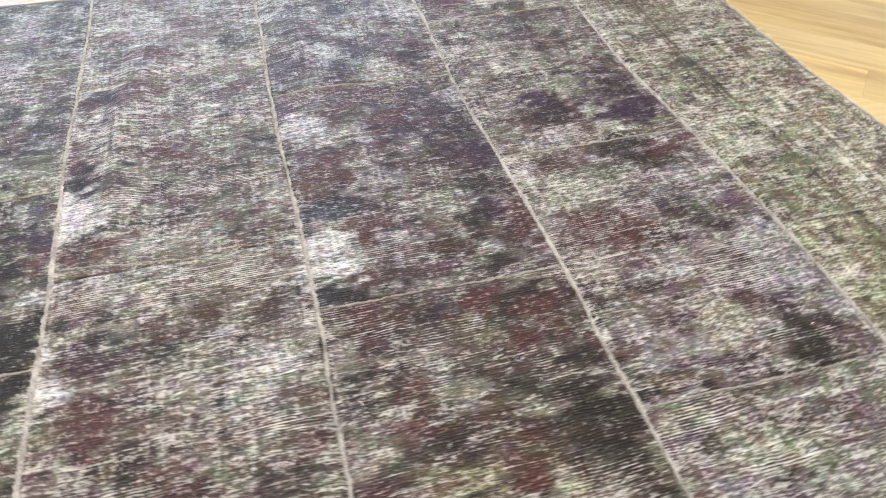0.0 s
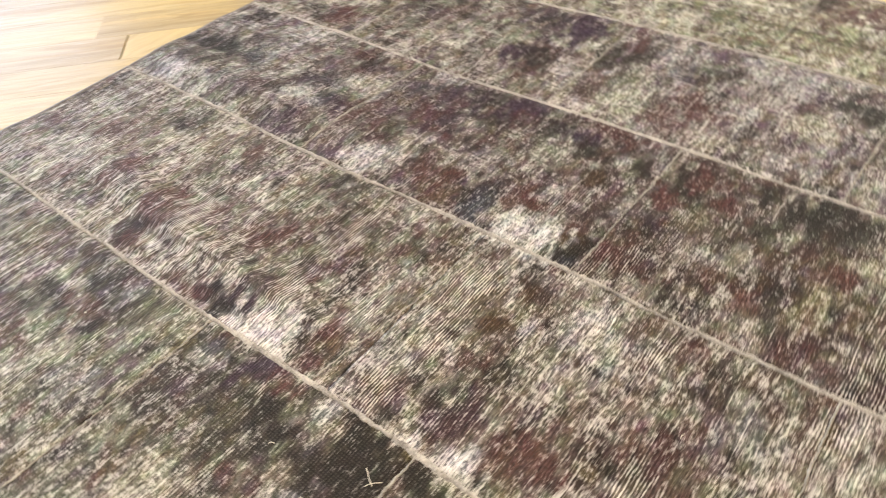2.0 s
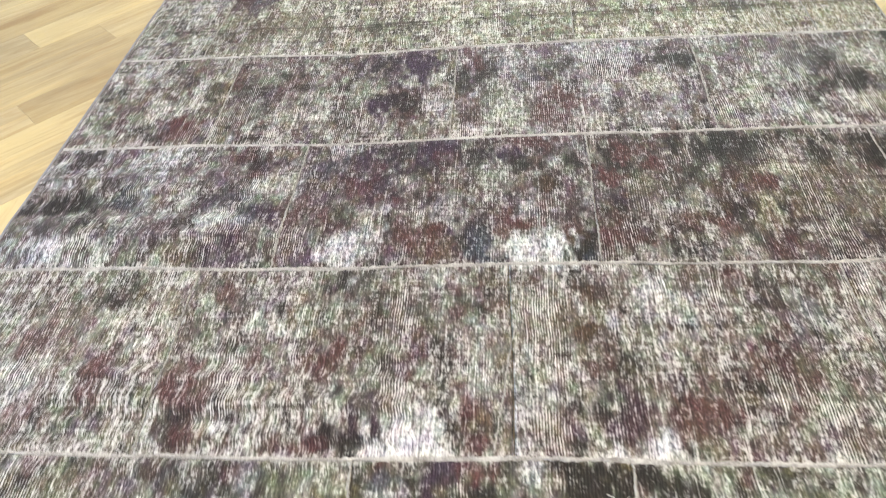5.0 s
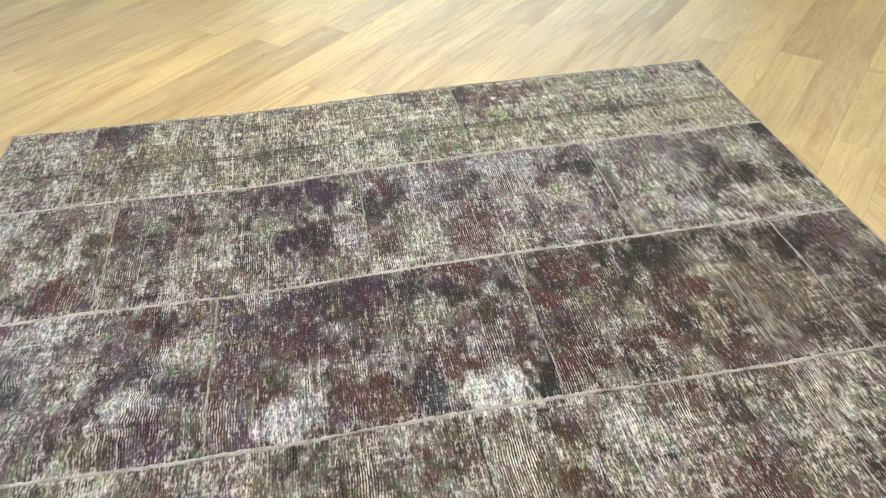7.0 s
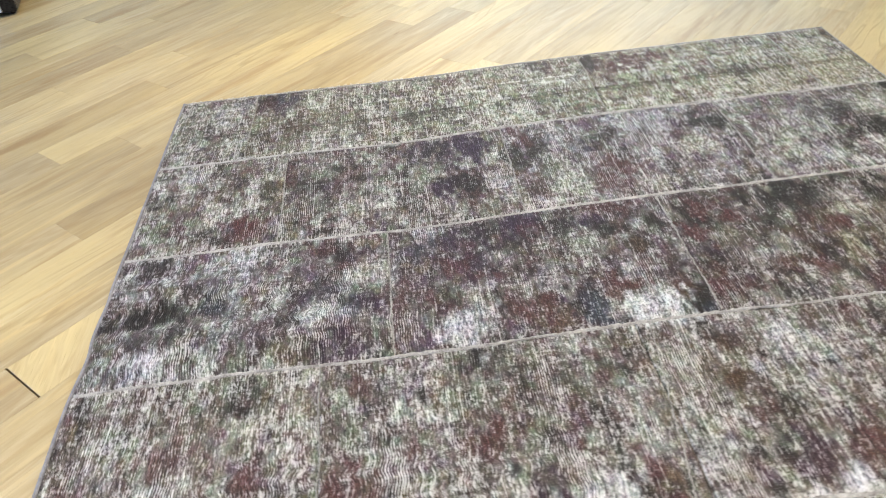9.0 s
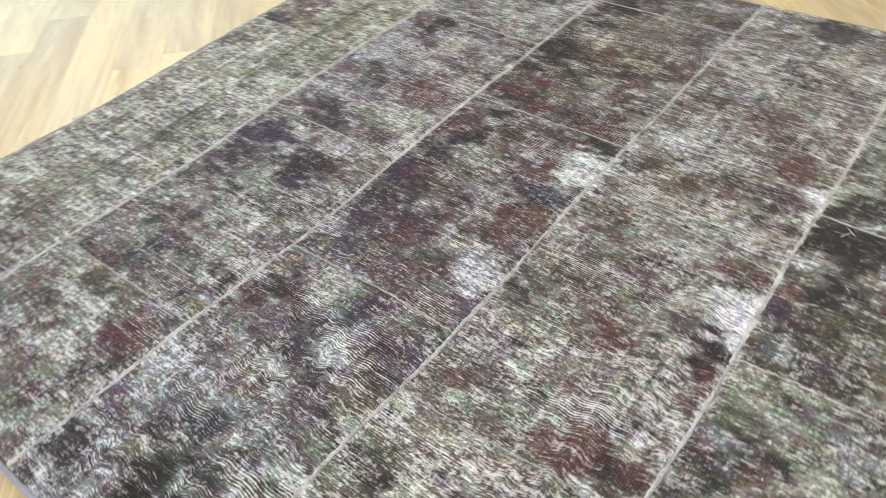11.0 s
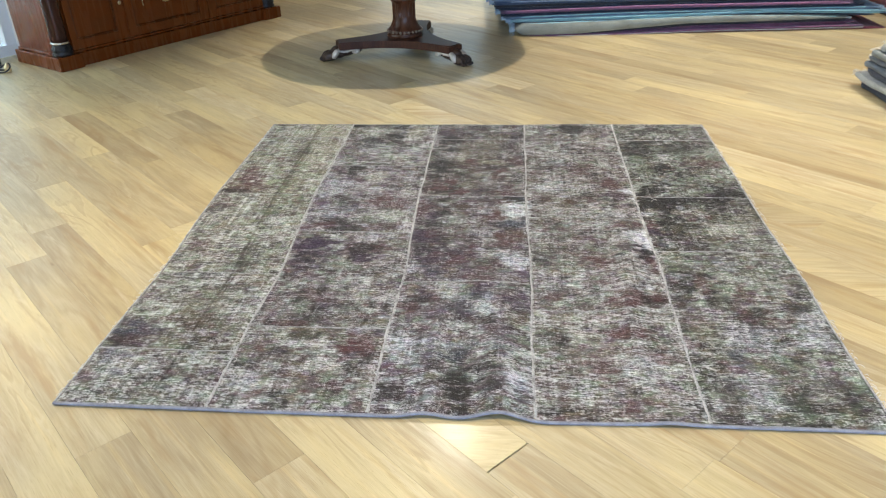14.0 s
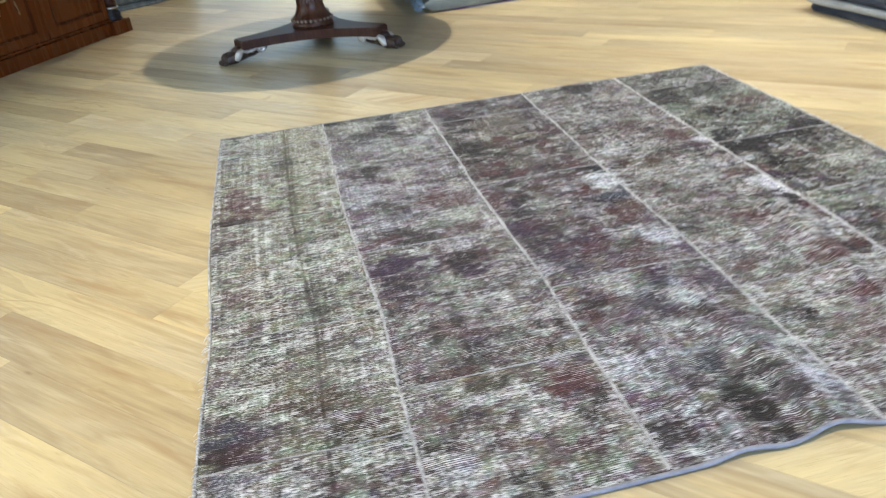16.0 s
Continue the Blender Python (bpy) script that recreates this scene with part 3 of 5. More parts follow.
STAINS[1, 2] += [(0.44, 1.25, 0.031, 0.029, "l", 0.7), (0.53, 1.1, 0.034, 0.025, "n", 0.4), (0.42, 0.96, 0.033, 0.024, "r", 0.6), (0.63, 1.02, 0.027, 0.024, "k", 0.4), (0.7, 0.96, 0.026, 0.024, "k", 0.4), (0.71, 1.14, 0.024, 0.02, "r", 0.4), (0.49, 0.98, 0.022, 0.017, "r", 0.5)]
STAINS[1, 3] = [(0.55, 1.93, 0.079, 0.06, "c", 0.5), (0.53, 1.74, 0.051, 0.073, "l", 0.35), (0.51, 1.81, 0.052, 0.057, "k", 0.5), (0.7, 1.92, 0.043, 0.057, "o", 0.5), (0.54, 1.94, 0.049, 0.05, "e", 0.8), (0.65, 1.61, 0.054, 0.045, "c", 0.3), (0.72, 1.69, 0.042, 0.043, "l", 0.5), (0.61, 1.85, 0.035, 0.051, "k", 0.8), (0.41, 1.57, 0.03, 0.059, "l", 0.3), (0.6, 1.89, 0.039, 0.045, "k", 0.6), (0.55, 1.83, 0.043, 0.035, "k", 0.5), (0.59, 1.56, 0.046, 0.032, "k", 0.3), (0.42, 2.03, 0.033, 0.034, "k", 0.8), (0.55, 2.03, 0.036, 0.027, "k", 0.5), (0.62, 2, 0.034, 0.028, "k", 0.8)]
STAINS[2, 0] = [(1, 0.1, 0.036, 0.054, "k", 0.85), (0.99, 0.46, 0.039, 0.048, "n", 0.4), (0.93, 0.6, 0.044, 0.04, "e", 0.4), (1.08, 0.26, 0.045, 0.039, "l", 0.4), (1.15, 0.1, 0.028, 0.055, "w", 0.6), (1.17, 0.52, 0.033, 0.046, "p", 0.5), (1.04, 0.48, 0.033, 0.045, "l", 0.5), (0.84, 0.28, 0.037, 0.037, "l", 0.6), (0.88, 0.25, 0.044, 0.03, "n", 0.4), (0.88, 0.52, 0.034, 0.038, "r", 0.5), (1.08, 0.09, 0.028, 0.045, "k", 0.6), (0.84, 0.22, 0.041, 0.029, "l", 0.5), (0.85, 0.25, 0.031, 0.038, "l", 0.5), (1, 0.26, 0.03, 0.038, "n", 0.4), (0.94, 0.54, 0.039, 0.028, "e", 0.6), (0.92, 0.29, 0.031, 0.033, "l", 0.4), (1.12, 0.5, 0.031, 0.03, "p", 0.7), (1.14, 0.4, 0.025, 0.037, "g", 0.4)]
STAINS[2, 0] += [(0.83, 0.09, 0.028, 0.033, "k", 0.5), (1.1, 0.33, 0.026, 0.031, "p", 0.4), (1.03, 0.55, 0.03, 0.026, "p", 0.7), (1.09, 0.25, 0.031, 0.021, "n", 0.4), (1.15, 0.49, 0.018, 0.033, "p", 0.5), (0.88, 0.51, 0.024, 0.024, "p", 0.6), (1.06, 0.45, 0.02, 0.025, "l", 0.7), (0.99, 0.42, 0.026, 0.019, "p", 0.5), (0.88, 0.12, 0.03, 0.016, "w", 0.5), (0.9, 0.49, 0.016, 0.028, "r", 0.6), (0.9, 0.36, 0.024, 0.017, "r", 0.4), (0.84, 0.47, 0.017, 0.023, "k", 0.5), (1, 0.52, 0.023, 0.017, "n", 0.5), (0.83, 0.47, 0.024, 0.016, "r", 0.5), (0.92, 0.18, 0.024, 0.015, "k", 0.5), (1.02, 0.5, 0.017, 0.021, "k", 0.7), (0.81, 0.1, 0.022, 0.016, "k", 0.7), (0.87, 0.5, 0.02, 0.017, "k", 0.6)]
STAINS[2, 0] += [(0.98, 0.23, 0.023, 0.014, "n", 0.5), (1.07, 0.34, 0.016, 0.02, "r", 0.3), (1.06, 0.52, 0.02, 0.015, "n", 0.5), (1.06, 0.5, 0.014, 0.02, "l", 0.4), (1, 0.46, 0.017, 0.016, "k", 0.4), (0.87, 0.15, 0.017, 0.013, "r", 0.4), (0.88, 0.35, 0.018, 0.012, "p", 0.5), (0.85, 0.56, 0.016, 0.013, "p", 0.5)]
STAINS[2, 1] = [(0.86, 0.78, 0.047, 0.042, "p", 0.6), (0.93, 1.04, 0.041, 0.045, "e", 0.45), (1.12, 1.02, 0.045, 0.041, "n", 0.5), (1.14, 0.74, 0.041, 0.043, "l", 0.7), (1.1, 0.86, 0.04, 0.04, "r", 0.45), (1.12, 0.9, 0.043, 0.037, "r", 0.4), (1.15, 1.04, 0.035, 0.039, "n", 0.5), (0.94, 0.8, 0.04, 0.034, "p", 0.6), (1.01, 0.93, 0.03, 0.043, "l", 0.3), (0.87, 0.65, 0.035, 0.034, "n", 0.4), (0.99, 0.81, 0.033, 0.036, "p", 0.5), (0.89, 0.88, 0.034, 0.034, "k", 0.6), (0.85, 0.9, 0.035, 0.029, "p", 0.5), (0.81, 1.09, 0.037, 0.027, "r", 0.6), (1.1, 0.78, 0.028, 0.034, "l", 0.6), (1.11, 0.74, 0.038, 0.025, "l", 0.8), (0.96, 1.15, 0.039, 0.024, "k", 0.7), (0.94, 0.61, 0.091, 0.01, "l", 0.35)]
STAINS[2, 1] += [(0.86, 1.06, 0.026, 0.035, "p", 0.85), (0.82, 0.92, 0.032, 0.027, "p", 0.6), (0.87, 1.2, 0.034, 0.025, "k", 0.8), (0.83, 0.88, 0.035, 0.024, "p", 0.7), (1.14, 1.22, 0.03, 0.028, "k", 0.9), (0.88, 0.78, 0.049, 0.017, "r", 0.4), (1.08, 0.61, 0.039, 0.02, "r", 0.5), (0.86, 0.99, 0.022, 0.035, "k", 0.6), (1.16, 1, 0.025, 0.029, "n", 0.7), (0.85, 0.74, 0.042, 0.017, "p", 0.7), (0.84, 1.24, 0.029, 0.024, "k", 0.7), (1.13, 1.06, 0.032, 0.021, "c", 0.6), (0.95, 0.74, 0.03, 0.022, "r", 0.5), (0.89, 1.08, 0.028, 0.023, "k", 0.7), (0.83, 1.14, 0.029, 0.022, "k", 0.6), (0.96, 1.15, 0.027, 0.021, "b", 0.6), (0.88, 0.69, 0.033, 0.017, "n", 0.4), (0.82, 1.14, 0.022, 0.025, "r", 0.5)]
STAINS[2, 1] += [(1.08, 1.06, 0.022, 0.025, "r", 0.6), (1.07, 0.72, 0.027, 0.02, "r", 0.4), (1.16, 1.21, 0.025, 0.021, "k", 0.9), (0.86, 1.23, 0.026, 0.019, "l", 0.3), (0.83, 0.84, 0.035, 0.014, "k", 0.6), (1.01, 1.15, 0.022, 0.022, "r", 0.5), (0.99, 0.98, 0.022, 0.022, "e", 0.4), (1.15, 0.71, 0.024, 0.02, "l", 0.7), (0.81, 0.7, 0.015, 0.029, "l", 0.6), (0.99, 0.8, 0.016, 0.027, "r", 0.7), (1.09, 0.9, 0.027, 0.016, "r", 0.3), (1.11, 1.15, 0.027, 0.016, "w", 0.4), (1.13, 1.2, 0.02, 0.021, "k", 0.6), (1.12, 1.19, 0.02, 0.021, "b", 0.7), (1.07, 1.1, 0.015, 0.026, "r", 0.7), (1.03, 0.81, 0.018, 0.021, "l", 0.7), (0.88, 1.11, 0.02, 0.018, "k", 0.6), (1, 0.63, 0.02, 0.017, "r", 0.5)]
STAINS[2, 1] += [(0.86, 0.92, 0.017, 0.017, "r", 0.5), (1, 0.77, 0.018, 0.016, "p", 0.5), (1.04, 1.1, 0.017, 0.016, "l", 0.6), (1.06, 0.78, 0.02, 0.013, "c", 0.4), (1.09, 1.19, 0.016, 0.016, "r", 0.4), (1, 0.84, 0.015, 0.016, "r", 0.5), (1.05, 1.06, 0.011, 0.016, "r", 0.5), (1.08, 0.76, 0.011, 0.015, "p", 0.5), (1.17, 1.22, 0.012, 0.01, "n", 0.6)]
STAINS[2, 2] = [(1.04, 1.77, 0.047, 0.071, "g", 0.6), (0.9, 1.3, 0.054, 0.052, "k", 0.8), (0.95, 1.74, 0.042, 0.051, "g", 0.6), (0.99, 1.27, 0.033, 0.058, "p", 0.5), (0.84, 1.53, 0.03, 0.061, "k", 0.7), (0.87, 1.56, 0.036, 0.05, "k", 0.6), (0.87, 1.82, 0.037, 0.041, "k", 0.9), (1.01, 1.63, 0.031, 0.047, "g", 0.5), (0.84, 1.79, 0.024, 0.05, "k", 0.8), (1.12, 1.32, 0.028, 0.042, "r", 0.4), (0.94, 1.28, 0.033, 0.035, "r", 0.9), (0.95, 1.34, 0.036, 0.03, "g", 0.5), (0.87, 1.73, 0.028, 0.038, "k", 0.8), (1.16, 1.64, 0.023, 0.045, "n", 0.5), (0.96, 1.37, 0.021, 0.046, "g", 0.5), (1.14, 1.29, 0.026, 0.036, "r", 0.5), (1.15, 1.6, 0.022, 0.042, "r", 0.5), (0.82, 1.52, 0.035, 0.025, "k", 0.8)]
STAINS[2, 2] += [(1.1, 1.53, 0.028, 0.029, "k", 0.5), (0.85, 1.47, 0.033, 0.024, "k", 0.6), (1.05, 1.51, 0.023, 0.034, "k", 0.7), (1.14, 1.81, 0.018, 0.043, "p", 0.4), (0.92, 1.62, 0.021, 0.036, "o", 0.5), (0.86, 1.3, 0.031, 0.024, "r", 0.95), (1.08, 1.57, 0.022, 0.033, "o", 0.5), (0.85, 1.45, 0.027, 0.026, "k", 0.5), (0.86, 1.33, 0.026, 0.025, "r", 0.8), (1.11, 1.77, 0.018, 0.034, "k", 0.4), (0.93, 1.26, 0.029, 0.021, "r", 0.8), (0.94, 1.56, 0.03, 0.02, "b", 0.5), (0.97, 1.58, 0.017, 0.035, "r", 0.5), (0.89, 1.47, 0.018, 0.03, "k", 0.5), (0.9, 1.36, 0.021, 0.024, "r", 0.6), (1.08, 1.47, 0.024, 0.02, "r", 0.7), (1.07, 1.42, 0.021, 0.022, "r", 0.5), (0.98, 1.48, 0.019, 0.024, "b", 0.5)]
STAINS[2, 2] += [(1.03, 1.58, 0.026, 0.017, "o", 0.6), (1.12, 1.28, 0.02, 0.021, "r", 0.5), (1.14, 1.26, 0.023, 0.018, "r", 0.7), (1.06, 1.27, 0.023, 0.017, "r", 0.4), (0.86, 1.27, 0.021, 0.018, "k", 0.7), (0.91, 1.44, 0.023, 0.016, "k", 0.6), (1.11, 1.49, 0.021, 0.017, "r", 0.6), (0.96, 1.6, 0.022, 0.016, "r", 0.5), (0.94, 1.54, 0.014, 0.024, "r", 0.4), (1.03, 1.4, 0.015, 0.022, "l", 0.3), (1.16, 1.43, 0.017, 0.015, "n", 0.4), (1.19, 1.5, 0.019, 0.013, "r", 0.5), (1.13, 1.4, 0.016, 0.013, "c", 0.5), (1.1, 1.54, 0.015, 0.011, "b", 0.5), (1.04, 1.49, 0.014, 0.01, "b", 0.5)]
STAINS[2, 3] = [(1.05, 1.87, 0.03, 0.038, "g", 0.5), (0.86, 1.86, 0.027, 0.029, "k", 0.8), (0.89, 2.02, 0.022, 0.028, "c", 0.4), (0.86, 1.95, 0.018, 0.022, "r", 0.6)]
STAINS[3, 0] = [(1.36, 0.44, 0.064, 0.043, "c", 0.3), (1.47, 0.21, 0.037, 0.046, "l", 0.4), (1.3, 0.38, 0.047, 0.032, "e", 0.4), (1.43, 0.33, 0.045, 0.031, "r", 0.3), (1.34, 0.2, 0.043, 0.028, "r", 0.4), (1.27, 0.29, 0.025, 0.038, "k", 0.4), (1.42, 0.05, 0.034, 0.024, "r", 0.4), (1.34, 0.36, 0.029, 0.018, "c", 0.4), (1.41, 0.36, 0.028, 0.016, "r", 0.4)]
STAINS[3, 1] = [(1.5, 0.53, 0.066, 0.037, "r", 0.6), (1.23, 0.8, 0.045, 0.04, "k", 0.7), (1.4, 0.77, 0.035, 0.031, "r", 0.5), (1.4, 0.75, 0.036, 0.03, "r", 0.5), (1.56, 0.81, 0.023, 0.042, "p", 0.95), (1.56, 0.8, 0.021, 0.04, "k", 0.7), (1.54, 0.52, 0.029, 0.028, "k", 0.6), (1.42, 0.72, 0.027, 0.025, "r", 0.4), (1.29, 0.89, 0.026, 0.025, "k", 0.4), (1.42, 0.51, 0.024, 0.027, "r", 0.5), (1.51, 0.82, 0.027, 0.023, "p", 0.5), (1.53, 0.95, 0.023, 0.026, "k", 0.5), (1.31, 0.83, 0.026, 0.023, "k", 0.4), (1.45, 0.74, 0.026, 0.022, "k", 0.4), (1.22, 0.75, 0.028, 0.019, "k", 0.6), (1.55, 0.55, 0.022, 0.022, "r", 0.5), (1.58, 0.86, 0.012, 0.035, "w", 0.8), (1.23, 0.85, 0.015, 0.028, "c", 0.3)]
STAINS[3, 1] += [(1.51, 0.99, 0.022, 0.018, "r", 0.7), (1.29, 0.57, 0.021, 0.018, "k", 0.4), (1.57, 0.74, 0.011, 0.031, "r", 0.6), (1.58, 0.8, 0.017, 0.02, "k", 0.8), (1.25, 0.53, 0.021, 0.016, "r", 0.4), (1.4, 0.89, 0.02, 0.016, "r", 0.5), (1.57, 0.69, 0.013, 0.024, "r", 0.5), (1.48, 0.5, 0.022, 0.014, "r", 0.6), (1.25, 0.8, 0.017, 0.018, "e", 0.3), (1.24, 0.86, 0.018, 0.017, "g", 0.6), (1.51, 0.52, 0.015, 0.02, "k", 0.5), (1.32, 0.54, 0.02, 0.015, "e", 0.4), (1.34, 0.92, 0.017, 0.017, "b", 0.5), (1.25, 0.99, 0.012, 0.023, "r", 0.5), (1.28, 0.98, 0.017, 0.015, "k", 0.4), (1.51, 0.91, 0.016, 0.015, "l", 0.5), (1.29, 1.04, 0.013, 0.018, "r", 0.4), (1.3, 0.97, 0.013, 0.018, "r", 0.4)]
STAINS[3, 1] += [(1.23, 1.03, 0.018, 0.011, "g", 0.6), (1.55, 0.93, 0.009, 0.018, "e", 0.5), (1.56, 1, 0.011, 0.014, "r", 0.5), (1.58, 0.95, 0.01, 0.014, "w", 0.7), (1.44, 0.89, 0.012, 0.011, "r", 0.6)]
STAINS[3, 2] = [(1.53, 1.33, 0.034, 0.08, "r", 0.5), (1.29, 1.35, 0.048, 0.05, "l", 0.5), (1.44, 1.25, 0.053, 0.04, "k", 0.4), (1.3, 1.1, 0.043, 0.041, "e", 0.4), (1.42, 1.5, 0.037, 0.041, "r", 0.5), (1.32, 1.58, 0.039, 0.037, "l", 0.4), (1.51, 1.25, 0.033, 0.043, "p", 0.4), (1.51, 1.37, 0.028, 0.036, "r", 0.4), (1.25, 1.32, 0.024, 0.039, "e", 0.5), (1.22, 1.34, 0.03, 0.03, "l", 0.4), (1.26, 1.21, 0.028, 0.02, "b", 0.8), (1.34, 1.21, 0.028, 0.02, "k", 0.5), (1.24, 1.52, 0.024, 0.023, "k", 0.4), (1.24, 1.33, 0.027, 0.02, "w", 0.2), (1.35, 1.65, 0.021, 0.023, "c", 0.4), (1.48, 1.11, 0.021, 0.023, "l", 0.5), (1.3, 1.35, 0.021, 0.019, "e", 0.4), (1.34, 1.21, 0.022, 0.018, "b", 0.8)]
STAINS[3, 2] += [(1.21, 1.39, 0.022, 0.018, "r", 0.5), (1.53, 1.14, 0.021, 0.018, "r", 0.4), (1.29, 1.52, 0.013, 0.029, "k", 0.6), (1.23, 1.22, 0.018, 0.02, "l", 0.3), (1.56, 1.29, 0.019, 0.018, "w", 0.7), (1.28, 1.34, 0.017, 0.02, "c", 0.5), (1.26, 1.22, 0.022, 0.015, "k", 0.5), (1.32, 1.24, 0.017, 0.019, "w", 0.5), (1.23, 1.47, 0.02, 0.016, "r", 0.5), (1.46, 1.29, 0.019, 0.016, "r", 0.3), (1.25, 1.39, 0.015, 0.02, "k", 0.3), (1.3, 1.6, 0.014, 0.02, "k", 0.3), (1.25, 1.2, 0.017, 0.015, "k", 0.4), (1.33, 1.43, 0.013, 0.019, "k", 0.3), (1.42, 1.21, 0.017, 0.014, "r", 0.5), (1.24, 1.37, 0.017, 0.014, "r", 0.4), (1.19, 1.61, 0.011, 0.021, "r", 0.4), (1.36, 1.18, 0.015, 0.013, "b", 0.5)]
STAINS[3, 2] += [(1.51, 1.2, 0.014, 0.012, "k", 0.5)]
STAINS[3, 3] = [(1.42, 1.97, 0.077, 0.06, "k", 0.4), (1.4, 1.95, 0.037, 0.072, "k", 0.6), (1.46, 1.83, 0.034, 0.05, "o", 0.5), (1.28, 1.67, 0.017, 0.022, "r", 0.3)]
STAINS[4, 0] = [(1.79, 0.34, 0.061, 0.052, "l", 0.4), (1.73, 0.13, 0.044, 0.065, "l", 0.5), (1.95, 0.35, 0.048, 0.052, "l", 0.5), (1.65, 0.66, 0.044, 0.051, "k", 0.4), (1.79, 0.45, 0.047, 0.035, "k", 0.5), (1.66, 0.11, 0.025, 0.063, "k", 0.5), (1.96, 0.46, 0.034, 0.043, "l", 0.5), (1.66, 0.38, 0.03, 0.043, "o", 0.4), (1.82, 0.09, 0.03, 0.041, "k", 0.6), (1.63, 0.53, 0.033, 0.037, "k", 0.4), (1.86, 0.43, 0.032, 0.028, "r", 0.4), (1.94, 0.5, 0.032, 0.024, "k", 0.7), (1.94, 0.16, 0.023, 0.033, "k", 0.4), (1.65, 0.09, 0.022, 0.034, "g", 0.4), (1.79, 0.73, 0.024, 0.031, "l", 0.4), (1.93, 0.08, 0.023, 0.031, "k", 0.4), (1.78, 0.48, 0.019, 0.037, "r", 0.3), (1.72, 0.27, 0.02, 0.03, "n", 0.5)]
STAINS[4, 0] += [(1.61, 0.78, 0.021, 0.027, "e", 0.4), (1.62, 0.02, 0.026, 0.02, "k", 0.4), (1.74, 0.55, 0.018, 0.027, "k", 0.4), (1.63, 0.66, 0.024, 0.019, "l", 0.5), (1.7, 0.63, 0.019, 0.022, "r", 0.5), (1.78, 0.03, 0.026, 0.016, "k", 0.5), (1.7, 0.58, 0.018, 0.017, "r", 0.4), (1.64, 0.6, 0.019, 0.015, "k", 0.4), (1.62, 0.64, 0.014, 0.017, "r", 0.4)]
STAINS[4, 1] = [(1.79, 1.24, 0.12, 0.075, "k", 0.9), (1.66, 1.18, 0.062, 0.058, "k", 0.9), (1.87, 0.97, 0.058, 0.05, "c", 0.5), (1.92, 0.89, 0.041, 0.059, "e", 0.4), (1.7, 0.96, 0.039, 0.05, "k", 0.5), (1.7, 1.1, 0.029, 0.036, "k", 0.7), (1.66, 1.21, 0.038, 0.027, "k", 0.9), (1.67, 1.02, 0.026, 0.038, "k", 0.95), (1.66, 1.16, 0.033, 0.028, "k", 0.9), (1.86, 0.98, 0.02, 0.041, "e", 0.5), (1.62, 0.95, 0.027, 0.025, "p", 0.7), (1.75, 1, 0.018, 0.032, "k", 0.5), (1.71, 0.94, 0.018, 0.03, "k", 0.5), (1.74, 0.94, 0.021, 0.025, "g", 0.7), (1.76, 1.06, 0.02, 0.026, "r", 0.6), (1.75, 0.85, 0.022, 0.023, "k", 0.3), (1.61, 1.16, 0.02, 0.021, "k", 0.95), (1.65, 0.88, 0.018, 0.022, "l", 0.6)]
STAINS[4, 1] += [(1.8, 1.11, 0.019, 0.02, "c", 0.5), (1.61, 0.86, 0.013, 0.026, "r", 0.5), (1.61, 1.03, 0.013, 0.026, "r", 0.6), (1.69, 0.98, 0.015, 0.022, "g", 0.5), (1.67, 0.89, 0.015, 0.02, "k", 0.4), (1.68, 1.06, 0.014, 0.021, "k", 0.9), (1.73, 1.05, 0.014, 0.021, "k", 0.6), (1.64, 1.11, 0.017, 0.017, "e", 0.6), (1.61, 1.01, 0.015, 0.018, "r", 0.5), (1.63, 0.87, 0.013, 0.017, "n", 0.6), (1.67, 1.13, 0.014, 0.015, "k", 0.7), (1.61, 1.09, 0.014, 0.014, "w", 0.5), (1.82, 1.06, 0.013, 0.015, "r", 0.6), (1.61, 1.19, 0.013, 0.015, "k", 0.8), (1.72, 1.11, 0.013, 0.015, "c", 0.5), (1.71, 1.16, 0.013, 0.014, "k", 0.6), (1.74, 1.15, 0.01, 0.013, "w", 0.4)]
STAINS[4, 2] = [(1.84, 1.72, 0.073, 0.079, "k", 0.5), (1.96, 1.26, 0.065, 0.076, "k", 0.8), (1.67, 1.72, 0.061, 0.079, "k", 0.6), (1.92, 1.57, 0.091, 0.049, "r", 0.5), (1.99, 1.83, 0.051, 0.07, "k", 0.4), (1.69, 1.8, 0.038, 0.091, "k", 0.5), (1.67, 1.51, 0.034, 0.051, "g", 0.6), (1.65, 1.31, 0.032, 0.044, "k", 0.8), (1.73, 1.5, 0.034, 0.032, "k", 0.7), (1.61, 1.26, 0.019, 0.019, "k", 0.8)]

DYES = {"k": (0.013, 0.0095, 0.009), "p": (0.03, 0.013, 0.034), "r": (0.068, 0.022, 0.025), "n": (0.035, 0.038, 0.06), "g": (0.085, 0.074, 0.045),
        "c": (0.26, 0.24, 0.2), "l": (0.25, 0.255, 0.3), "w": (0.33, 0.345, 0.4),
        "e": (0.2, 0.215, 0.18), "o": (0.21, 0.19, 0.12), "b": (0.055, 0.03, 0.016)}
WORN = {"k": 0.1, "p": 0.12, "r": 0.16, "n": 0.2, "b": 0.15, "g": 0.26, "o": 0.42, "e": 0.45, "c": 0.5, "l": 0.52, "w": 0.62}
